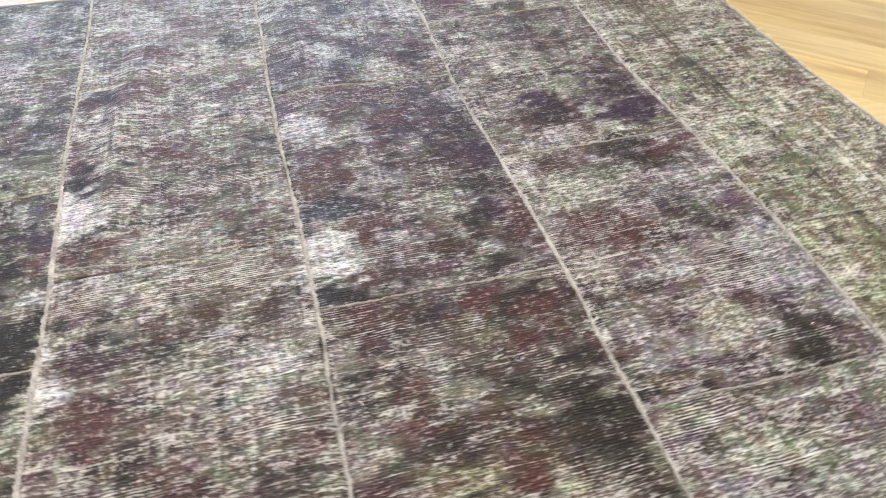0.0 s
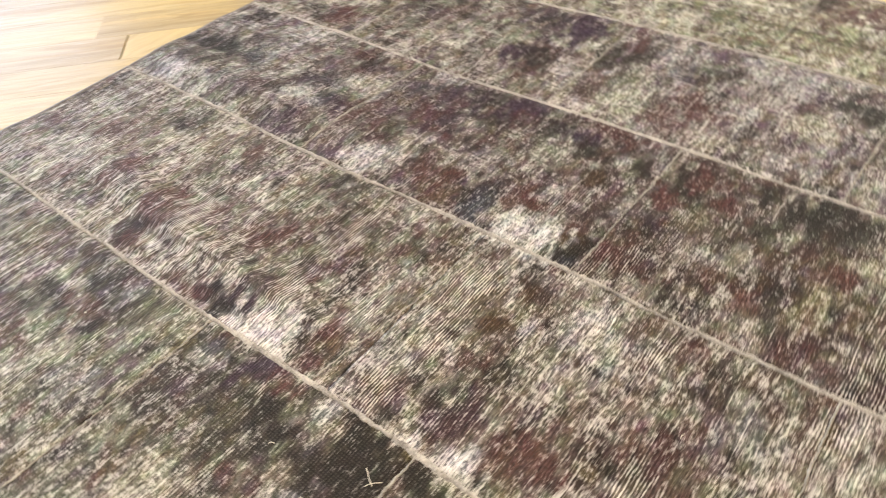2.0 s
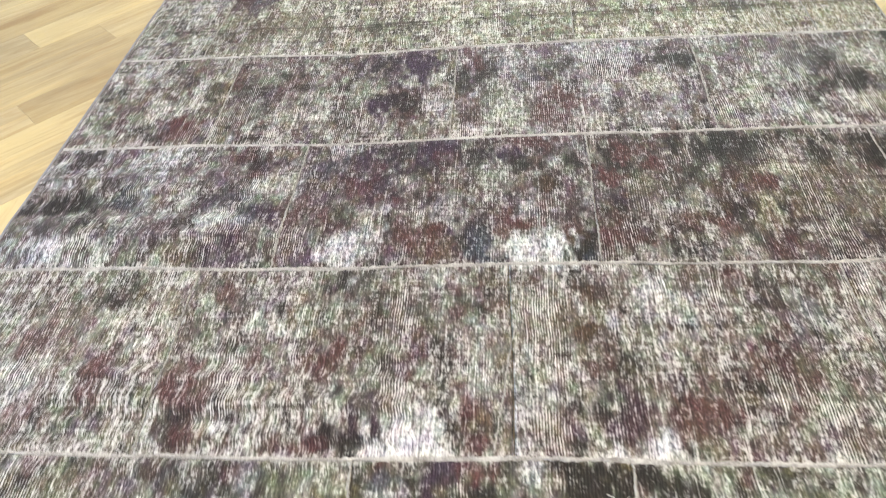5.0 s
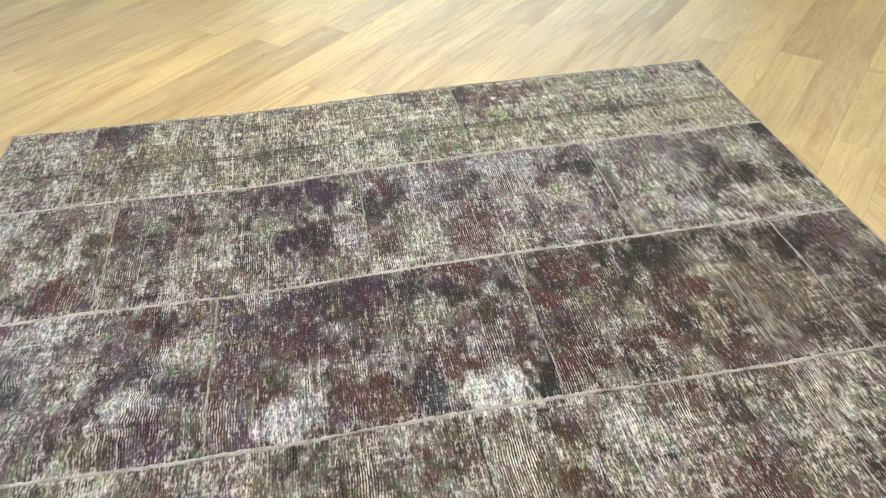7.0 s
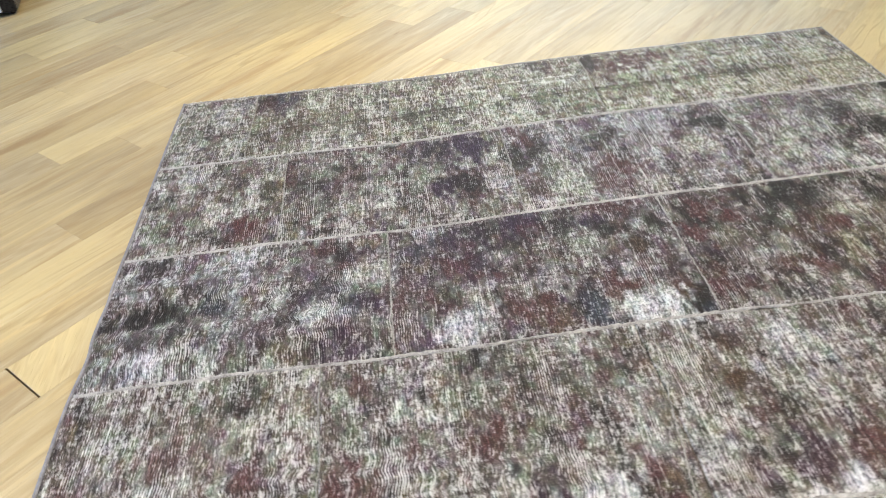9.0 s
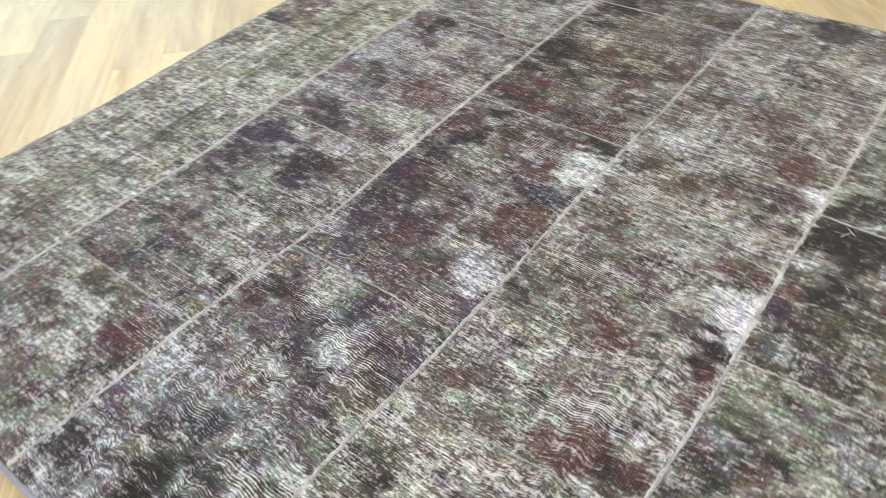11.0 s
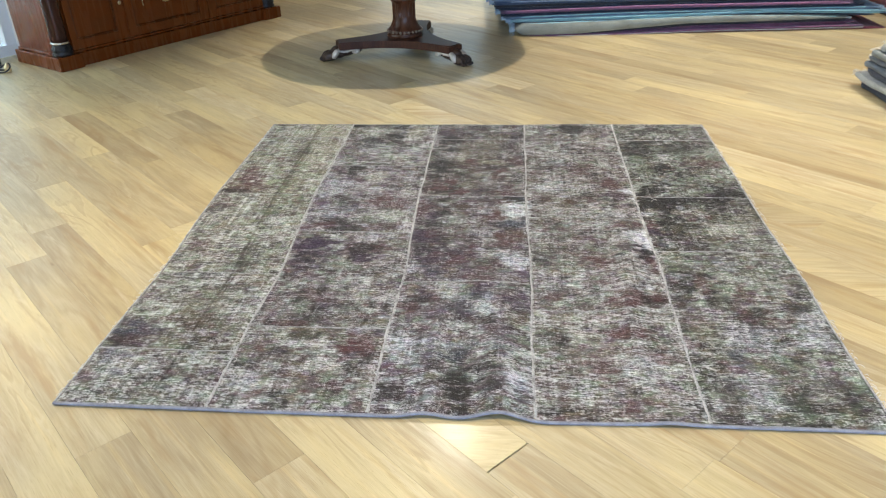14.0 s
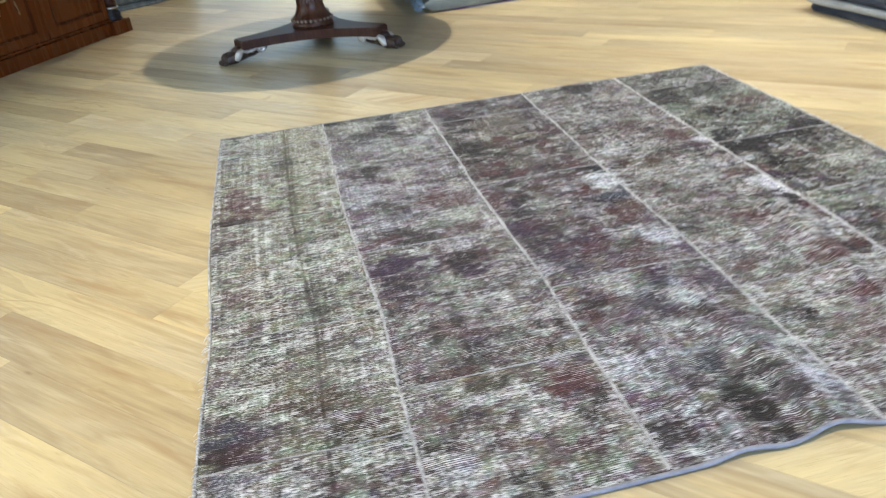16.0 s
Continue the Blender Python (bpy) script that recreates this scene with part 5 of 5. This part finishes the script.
doors = [cabinet_door(0.135, 0.54, 0.175, 0.465, "left mahogany door"), cabinet_door(0.544, 1.2, 0.6, 1.13, "wide mahogany door with brass swag"), cabinet_door(1.204, SW - 0.135, 1.275, SW - 0.175, "right mahogany door")]
doors[0]["label"], doors[2]["label"] = "panelled mahogany door", "panelled mahogany door"
fy = SD - 0.056
for d, kx in ((doors[0], 0.515), (doors[2], 1.262)):
    part("escutcheon", lathe([(0.009, 0), (0.0105, 0.003), (0.006, 0.005)], 20, lambda i, a: 1 + 0.25 * abs(math.sin(a))), SILVERED, d, "worn silvered keyhole plate", pose(kx, SD - 0.046, 0.33, -90, 0, 0))
gx, gz = 0.872, 0.345
ringpts = [(gx + 0.055 * math.cos(2 * math.pi * k / 36), fy + 0.006, gz + 0.062 * math.sin(2 * math.pi * k / 36)) for k in range(37)]
part("wreath", tube(ringpts, 0.0052, 8, lambda t: 1 + 0.22 * math.sin(t * 150)), BRASS, doors[1], "brass laurel wreath", None, True)
for sgn in (-1, 1):
    swag = [(gx + sgn * (0.02 + 0.155 * t), fy + 0.004, 0.408 - 0.045 * math.sin(math.pi * t) ** 1.0 * (1 - 0.15 * t)) for t in np.linspace(0, 1, 14)]
    part("swag", tube(swag, 0.0048, 8, lambda t: 0.6 + 0.8 * math.sin(math.pi * t)), BRASS, doors[1], "brass swag", None, True)
    drop = [(gx + sgn * (0.178 + 0.006 * math.sin(9 * t)), fy + 0.004, 0.43 - 0.15 * t) for t in np.linspace(0, 1, 14)]
    part("tassel", tube(drop, 0.0068, 8, lambda t: 1.15 - 0.75 * t + 0.2 * math.sin(22 * t)), BRASS, doors[1], "brass tassel", None, True)
part("bow", tube([(gx + 0.016 * math.cos(a) * math.sin(a), fy + 0.005, 0.412 + 0.014 * math.sin(a)) for a in np.linspace(0, 2 * math.pi, 18)], 0.004, 6), BRASS, doors[1], "", None, True)
part("spray", tube([(gx + 0.012 * math.sin(a), fy + 0.004, gz - 0.005 + 0.02 * math.cos(a)) for a in np.linspace(-2.6, 2.6, 14)], 0.003, 6), BRASS, doors[1], "", None, True)

# ---- stacks of rugs ----


def leaf_mesh(x0, x1, y0, y1, zlo, zhi, seed, lump):
    """One leaf of a folded rug: a soft slab whose height follows zlo and zhi, with a rounded front."""
    count = 44
    xs = np.linspace(0, 1, count)
    wob = 0.016 * (field(xs * 5, xs * 0, 0.7, 1.0, seed + 7) - 0.5)
    dip = lump * (field(xs * 7, xs * 0, 0.6, 1.0, seed + 8) - 0.5)
    bm, rings = bmesh.new(), []
    for i, t in enumerate(xs):
        x = x0 + (x1 - x0) * t
        lo, hi = zlo(t), zhi(t)
        h = max(hi - lo, 0.003)
        r = h / 2
        endw = min(1.0, math.sqrt(min(1.0, min(t, 1 - t) * (x1 - x0) / max(r, 0.004)) + 0.06))
        bulge = min(r, 0.02)
        ring = []
        for k in range(9):
            a = -math.pi / 2 + math.pi * k / 8
            ring.append((x, y0 + wob[i] - bulge * math.cos(a) * endw, lo + r + r * endw * math.sin(a) + dip[i] * math.cos(a)))
        ring.append((x, y1, lo + r + r * endw))
        ring.append((x, y1, lo + r - r * endw))
        rings.append([bm.verts.new(p) for p in ring])
    for a, b in zip(rings, rings[1:]):
        n = len(a)
        for k in range(n):
            bm.faces.new((a[k], b[k], b[(k + 1) % n], a[(k + 1) % n]))
    bm.faces.new(rings[0][::-1])
    bm.faces.new(rings[-1])
    return bm, [(x0 + (x1 - x0) * t, y0 + w - 0.004, zhi(t)) for t, w in zip(xs, wob)]


def folded_rug(name, x0, x1, y0, y1, zlo, zhi, mat, label, group, m, seed=0, fringe=None, edge=None, leaves=0, lump=0.004, edge_r=0.0035, both=False):
    """A folded rug in a stack: its leaves one on another, a pale selvedge and a ragged end."""
    rng = np.random.default_rng(seed)
    ob = thing(name, m, label, "rug", group)
    thick = max(zhi(0.0) - zlo(0.0), zhi(0.9) - zlo(0.9))
    count = leaves or max(1, min(4, round(thick / 0.0085)))
    for q in range(count):
        lo = lambda t, q=q: zlo(t) + (zhi(t) - zlo(t)) * q / count
        hi = lambda t, q=q: zlo(t) + (zhi(t) - zlo(t)) * (q + 1) / count
        jx, jy = 0.03 * (rng.random() - 0.5), 0.014 * rng.random() if q < count - 1 else 0.0
        bm, rim = leaf_mesh(x0 + jx, x1 - 0.06 * rng.random() * (count > 1), y0 + jy, y1, lo, hi, seed * 7 + q, lump)
        part("leaf", bm, mat, ob, "", None, True)
        if edge and q == count - 1:
            part("selvedge", tube([(p[0], p[1] + 0.0015 * (rng.random() - 0.5), p[2] - 0.003) for p in rim[2:-2]], edge_r, 6, lambda t: 0.75 + 0.6 * abs(math.sin(t * 61)) * abs(math.sin(t * 23))), edge, ob, "pale worn edge", None, True)
    if fringe:
        bms = []
        for end, way, at in ((x0, -1, 0.0),) + (((x1 - 0.025, 1, 1.0),) if both else ()):
            h = zhi(at) - zlo(at)
            for k in range(170):
                y = y0 + (y1 - y0) * (k / 170) ** 1.4 + 0.01 * rng.random()
                z = zlo(at) + h * rng.random()
                drop = min(z, 0.012 * rng.random())
                bms.append(tube([(end - way * 0.012, y, z), (end + way * (0.008 + 0.008 * rng.random()), y + 0.008 * (rng.random() - 0.5), z + 0.004 * (rng.random() - 0.5)),
                                 (end + way * (0.014 + 0.012 * rng.random()), y + 0.014 * (rng.random() - 0.5), z - drop)], 0.0019, 4))
        tagged(part("fringe", merged(*bms), fringe, ob, "pale ragged fringe"), "", "", "", "stuff")
    return ob


def ramp_of(*stops):
    """A height along the stack from (position, value) stops."""
    xs, vs = zip(*stops)
    return lambda t: float(np.interp(t, xs, vs))


PALETTE = {
    "plum": cloth("plum_wool", (0.19, 0.07, 0.15), (0.07, 0.025, 0.06)), "navy": cloth("navy_wool", (0.032, 0.045, 0.085), (0.007, 0.01, 0.022)),
    "teal": cloth("pale_teal_wool", (0.36, 0.62, 0.7), (0.12, 0.28, 0.36)), "ash": cloth("ash_grey_wool", (0.3, 0.32, 0.29), (0.15, 0.165, 0.15)),
    "blue": cloth("denim_blue_wool", (0.07, 0.12, 0.22), (0.018, 0.032, 0.07)), "mauve": cloth("mauve_wool", (0.3, 0.16, 0.29), (0.13, 0.06, 0.13)),
    "sky": cloth("sky_blue_wool", (0.2, 0.3, 0.42), (0.06, 0.1, 0.17)), "wine": cloth("wine_red_wool", (0.27, 0.05, 0.08), (0.11, 0.017, 0.034)),
    "stone": cloth("stone_grey_wool", (0.2, 0.22, 0.21), (0.08, 0.09, 0.09)), "char": cloth("charcoal_wool", (0.05, 0.055, 0.066), (0.015, 0.016, 0.022)),
    "slate": cloth("slate_blue_wool", (0.05, 0.062, 0.088), (0.014, 0.018, 0.03)), "dusk": cloth("grey_blue_wool", (0.12, 0.145, 0.18), (0.04, 0.05, 0.068)), "pearl": cloth("pearl_grey_wool", (0.4, 0.41, 0.4), (0.16, 0.17, 0.17)),
}
CYAN = surface("cyan_selvedge", (0.46, 0.74, 0.8), (0.18, 0.4, 0.48), 0.9, 60)
ICE = surface("ice_blue_fringe", (0.6, 0.72, 0.82), (0.2, 0.3, 0.42), 0.9, 60)
DENIM = surface("denim_selvedge", (0.3, 0.4, 0.55), (0.08, 0.12, 0.22), 0.9, 60)
ROSE = surface("rose_selvedge", (0.42, 0.2, 0.34), (0.2, 0.07, 0.15), 0.9, 60)
M1 = pose(1.13, 3.83, 0.002, 0, 0, 3.0)
g1 = "rugs folded in the long stack"
# bottom to top: name of dye, stops of its upper side, setback of its front, where it begins and ends
bottom = lambda t: 0.0
lower_layers = [
    ("wine", ((0, 0.001), (0.3, 0.003), (0.55, 0.012), (1, 0.014)), 0.012, 0.12, 2.5, "wine-red folded rug at the bottom of the stack"),
    ("mauve", ((0, 0.002), (0.25, 0.005), (0.5, 0.024), (1, 0.03)), 0.006, 0.1, 2.36, "mauve folded rug near the bottom of the stack"),
    ("plum", ((0, 0.004), (0.22, 0.008), (0.5, 0.044), (1, 0.052)), 0.012, 0.1, 2.3, "plum folded rug near the bottom of the stack"),
    ("char", ((0, 0.006), (0.2, 0.012), (0.5, 0.062), (1, 0.075)), 0.02, 0.08, 2.26, "charcoal folded rug low in the stack"),
    ("ash", ((0, 0.085), (0.3, 0.098), (0.6, 0.112), (0.8, 0.105), (1, 0.084)), 0.0, 0.0, 2.25, "ash-grey folded rug bulging from the stack"),
    ("navy", ((0, 0.09), (0.4, 0.106), (0.7, 0.122), (1, 0.096)), 0.018, -0.02, 2.4, "navy folded rug in the stack"),
    ("teal", ((0, 0.108), (0.4, 0.126), (0.7, 0.138), (1, 0.122)), 0.004, -0.03, 2.5, "pale teal folded rug in the stack"),
]
upper_layers = [
    ("sky", ((0, 0.128), (0.4, 0.146), (1, 0.146)), 0.012, -0.06, 2.46, "sky-blue folded rug in the stack"),
    ("navy", ((0, 0.15), (0.4, 0.168), (1, 0.168)), 0.02, -0.08, 2.35, "navy folded rug in the stack"),
    ("mauve", ((0, 0.17), (0.4, 0.188), (1, 0.186)), 0.0, -0.1, 2.28, "mauve folded rug in the stack"),
    ("navy", ((0, 0.19), (1, 0.204)), 0.014, -0.11, 2.4, "navy folded rug in the stack"),
    ("char", ((0, 0.208), (1, 0.22)), 0.018, -0.12, 2.4, "charcoal folded rug in the stack"),
    ("blue", ((0, 0.232), (1, 0.242)), 0.0, -0.14, 2.42, "denim-blue folded rug in the stack"),
    ("sky", ((0, 0.25), (1, 0.258)), 0.012, -0.16, 2.4, "sky-blue folded rug in the stack"),
    ("navy", ((0, 0.27), (1, 0.277)), 0.018, -0.16, 2.4, "navy folded rug in the stack"),
    ("blue", ((0, 0.295), (1, 0.3)), 0.0, -0.17, 2.38, "denim-blue folded rug in the stack"),
    ("teal", ((0, 0.315), (1, 0.32)), 0.01, -0.17, 2.38, "pale teal folded rug in the stack"),
    ("plum", ((0, 0.345), (1, 0.35)), 0.01, -0.18, 2.35, "plum folded rug in the stack"),
    ("navy", ((0, 0.39), (1, 0.392)), 0.0, -0.2, 2.36, "navy folded rug on top of the stack"),
]
for i, (dye, stops, back, x0, x1, label) in enumerate(lower_layers + upper_layers):
    upper = ramp_of(*stops)
    folded_rug("folded_rug", x0, x1, back, 1.5, bottom, upper, PALETTE[dye], label, g1, M1, seed=i, fringe=ICE if dye in ("teal", "sky", "ash", "blue", "mauve") and x0 < 0.05 else None, edge={"teal": CYAN, "sky": CYAN, "wine": FRINGE, "blue": DENIM, "mauve": ROSE, "ash": CYAN}.get(dye), leaves=1 if dye == "ash" else 0, both=dye in ("teal", "ash", "sky"))
    bottom = upper

M2 = pose(2.93, 2.66, 0.002, 0, 0, -88)
g2 = "rugs folded in the low stack"
bottom = lambda t: 0.0
for i, (dye, z, x0, back, label) in enumerate((
        ("navy", 0.052, 0.0, 0.02, "dark navy folded rug at the bottom of the low stack"), ("pearl", 0.08, -0.035, -0.015, "pearl-grey folded rug sticking out of the low stack"),
        ("char", 0.095, 0.06, 0.012, "charcoal folded rug in the low stack"), ("navy", 0.122, 0.055, 0.0, "dark navy folded rug in the low stack"),
        ("dusk", 0.15, 0.045, 0.0, "grey-blue folded rug in the low stack"), ("slate", 0.158, 0.06, 0.012, "slate-blue folded rug in the low stack"),
        ("dusk", 0.18, 0.045, 0.005, "grey-blue folded rug in the low stack"), ("stone", 0.212, 0.055, 0.01, "stone-grey folded rug in the low stack"),
        ("pearl", 0.256, 0.11, 0.02, "pearl-grey folded rug high in the low stack"), ("stone", 0.298, 0.2, 0.06, "stone-grey folded rug on top of the low stack"))):
    upper = ramp_of((0, z), (0.5, z * 1.02), (1, z))
    folded_rug("folded_rug", x0, 1.3, back, 1.1, bottom, upper, PALETTE[dye], label, g2, M2, seed=40 + i, fringe=FRINGE if dye in ("pearl", "stone", "dusk") else None, edge=PALETTE["pearl"] if dye in ("pearl", "stone") else None, leaves=1, lump=0.018, edge_r=0.0045)
    bottom = upper

M3 = pose(3.77, 4.25, 0.002, 0, 0, 2)
bottom = lambda t: 0.0
for i, (dye, z, x0, x1) in enumerate((("wine", 0.2, 0.0, 0.9), ("wine", 0.36, 0.03, 0.9))):
    upper = ramp_of((0, z), (1, z))
    folded_rug("folded_rug", x0, x1, 0.0, 0.9, bottom, upper, PALETTE[dye], "thick wine-red folded rug behind the stool", "wine-red rugs", M3, seed=60 + i, leaves=1, lump=0.01)
    bottom = upper

# ---- round pouf behind the sideboard ----
pouf = thing("pouf", pose(-1.16, 6.1, 0), "large round weathered grey-blue fabric pouf on the floor", "pouf")
PR = 0.75
part("cushion", lathe([(PR - 0.1, 0.03), (PR - 0.015, 0.05), (PR, 0.1), (PR + 0.003, 0.2), (PR, 0.34), (PR - 0.03, 0.4), (PR - 0.12, 0.43)], 120, lambda i, a: 1 - 0.012 * (abs(math.sin(6 * a)) < 0.05) + 0.003 * math.sin(31 * a)), CANVAS, pouf, "", None, True)
part("rim", lathe([(PR - 0.04, 0.0), (PR - 0.006, 0.003), (PR - 0.002, 0.012), (PR - 0.006, 0.022), (PR - 0.1, 0.03)], 96), CANVAS, pouf, "worn rim", None, True)
part("welt", tube([((PR - 0.008) * math.cos(a), (PR - 0.008) * math.sin(a), 0.034) for a in np.linspace(0, 2 * math.pi, 97)], 0.004, 6), CANVAS, pouf, "piped welt", None, True)
for k in range(12):
    a = 2 * math.pi * k / 12
    part("seam", tube([((PR - 0.003) * math.cos(a), (PR - 0.003) * math.sin(a), z) for z in (0.06, 0.12, 0.2, 0.28, 0.34)], 0.0035, 6), CANVAS, pouf)

# ---- small things at the edges ----
stool = thing("stool", pose(3.92, 3.86, 0, 0, 0, -25), "low brown wooden stool beside the rug stack", "stool")
part("seat", boxed(-0.16, -0.16, 0.3, 0.2, 0.2, 0.335, 0.008), WALNUT, stool)
for x in (-0.12, 0.16):
    for y in (-0.12, 0.16):
        part("leg", boxed(x - 0.01, y - 0.01, 0, x + 0.01, y + 0.01, 0.301, 0.003), EBONY, stool)

crate = thing("display_box", pose(-1.38, -1.18, 0, 0, 0, 14), "black lacquered display box with a white card", "box")
part("case", boxed(-0.35, -0.3, 0.012, 0.36, 0.22, 0.34, 0.008), BLACK, crate)
for x in (-0.32, 0.33):
    for y in (-0.27, 0.19):
        part("foot", lathe([(0.014, 0), (0.016, 0.004), (0.016, 0.013)], 12), BLACK, crate, "", pose(x, y, 0))
part("card", boxed(0.361, 0.08, 0.02, 0.363, 0.16, 0.14), LABEL, crate, "white card")

cable = thing("power_cable", pose(-2.03, 3.0, 0), "thin black cable looped on the floor by the window", "cable")
part("lead", tube([(0.04 * math.sin(3 * t) - 0.02 * t, 0.02 * t + 0.04 * math.cos(2.3 * t), 0.006 + 0.016 * (1 + math.sin(5 * t))) for t in np.linspace(0, 4, 40)], 0.005, 6), RUBBER, cable, "", None, True)
part("rising_lead", tube([(-0.08, 0.1, 0.006), (-0.085, 0.11, 0.05), (-0.08, 0.115, 0.3), (-0.078, 0.115, 0.8), (-0.09, 0.12, 1.2)], 0.006, 6), RUBBER, cable, "", None, True)
part("plug", lathe([(0.016, 0.0), (0.02, 0.006), (0.02, 0.03), (0.012, 0.045), (0.006, 0.06)], 16), BRASS, cable, "brass plug", pose(0.01, 0.03, 0.0))

# ---- oak planks ----
PLANK_W, TILT = 0.13, -43.5
AX, AY = Vector((math.cos(radians(TILT)), math.sin(radians(TILT)))), Vector((math.sin(radians(-TILT)), math.cos(radians(TILT))))


def plank_mesh(length):
    """A plank from 0 to its length with eased edges, its top at 0."""
    g, c = 0.0002, 0.0004
    l, w, d = length, PLANK_W, 0.016
    o = [(g, g), (l - g, g), (l - g, w - g), (g, w - g)]
    i = [(g + c, g + c), (l - g - c, g + c), (l - g - c, w - g - c), (g + c, w - g - c)]
    v = [(x, y, -d) for x, y in o] + [(x, y, -c * 0.7) for x, y in o] + [(x, y, 0) for x, y in i]
    f = [(8, 9, 10, 11)]
    for k in range(4):
        j = (k + 1) % 4
        f += [(k, j, 4 + j, 4 + k), (4 + k, 4 + j, 8 + j, 8 + k)]
    return v, f


LENGTHS = [0.7, 0.95, 1.2, 1.45, 1.62, 1.9]
MESHES = [mesh_of("plank", *plank_mesh(q), OAK) for q in LENGTHS]
KNOWN = {1: -1.052, 4: 0.894}
rows = random.Random(11)
near, cut, far_v, far_f = [], [], [], []
EDGES = ((1, 0, -5.2), (-1, 0, -7.1), (0, 1, -4.1), (0, -1, -9.5), (V.x, V.y, -5.4))  # the floor ends under the walls


def inside(p, length):
    """The stretch of a plank that lies within the room."""
    lo, hi = 0.0, length
    for nx, ny, least in EDGES:
        n = Vector((nx, ny))
        for q in (p, p + AY * PLANK_W):
            gap, slope = q.dot(n) - least, AX.dot(n)
            if abs(slope) < 1e-6:
                hi = hi if gap > 0 else lo
            elif slope > 0:
                lo = max(lo, -gap / slope)
            else:
                hi = min(hi, -gap / slope)
    return lo, hi


for k in range(-46, 92):
    n0 = 0.102 + (k - 0) * PLANK_W
    start = KNOWN.get(k, rows.uniform(-1, 1))
    spans, a = [], start
    first = True
    while a < 9.5:
        i = 4 if (first and k == 1) else rows.randrange(len(LENGTHS))
        first = False
        spans.append((a, i))
        a += LENGTHS[i]
    a = start - (0.0035 if k == 4 else 0.0)  # one end joint stands open
    while a > -9.5:
        i = rows.randrange(len(LENGTHS))
        a -= LENGTHS[i]
        spans.append((a, i))
    for a, i in spans:
        p = AX * a + AY * n0
        c = AX * (a + LENGTHS[i] / 2) + AY * (n0 + PLANK_W / 2)
        lo, hi = inside(p, LENGTHS[i])
        if hi - lo < 0.04:
            continue
        if lo > 0 or hi < LENGTHS[i]:
            cut.append((p + AX * lo, hi - lo))
            continue
        near.append(((c - Vector((0.6, 1.7))).length, p, i))
near.sort(key=lambda r: r[0])
covered = [r for r in near if 0.25 < (r[1] + AX * LENGTHS[r[2]] / 2).x < 1.75 and 0.3 < (r[1] + AX * LENGTHS[r[2]] / 2).y < 1.8]
shown = [r for r in near if r not in covered]
for _, p, i in shown[:300]:
    ob = part("plank", MESHES[i], OAK, floor)
    ob.matrix_basis = pose(p.x, p.y, 0, 0, 0, TILT)
for p, length in [(p, LENGTHS[i]) for _, p, i in shown[300:] + covered] + cut:
    v, f = plank_mesh(length)
    m = pose(p.x, p.y, 0, 0, 0, TILT)
    s = len(far_v)
    far_v += [tuple(m @ Vector(q)) for q in v]
    far_f += [tuple(s + q for q in face) for face in f]
tagged(part("planks", mesh_of("planks", far_v, far_f, OAK_FAR), OAK_FAR, floor), "oak planks", "", "", "stuff")
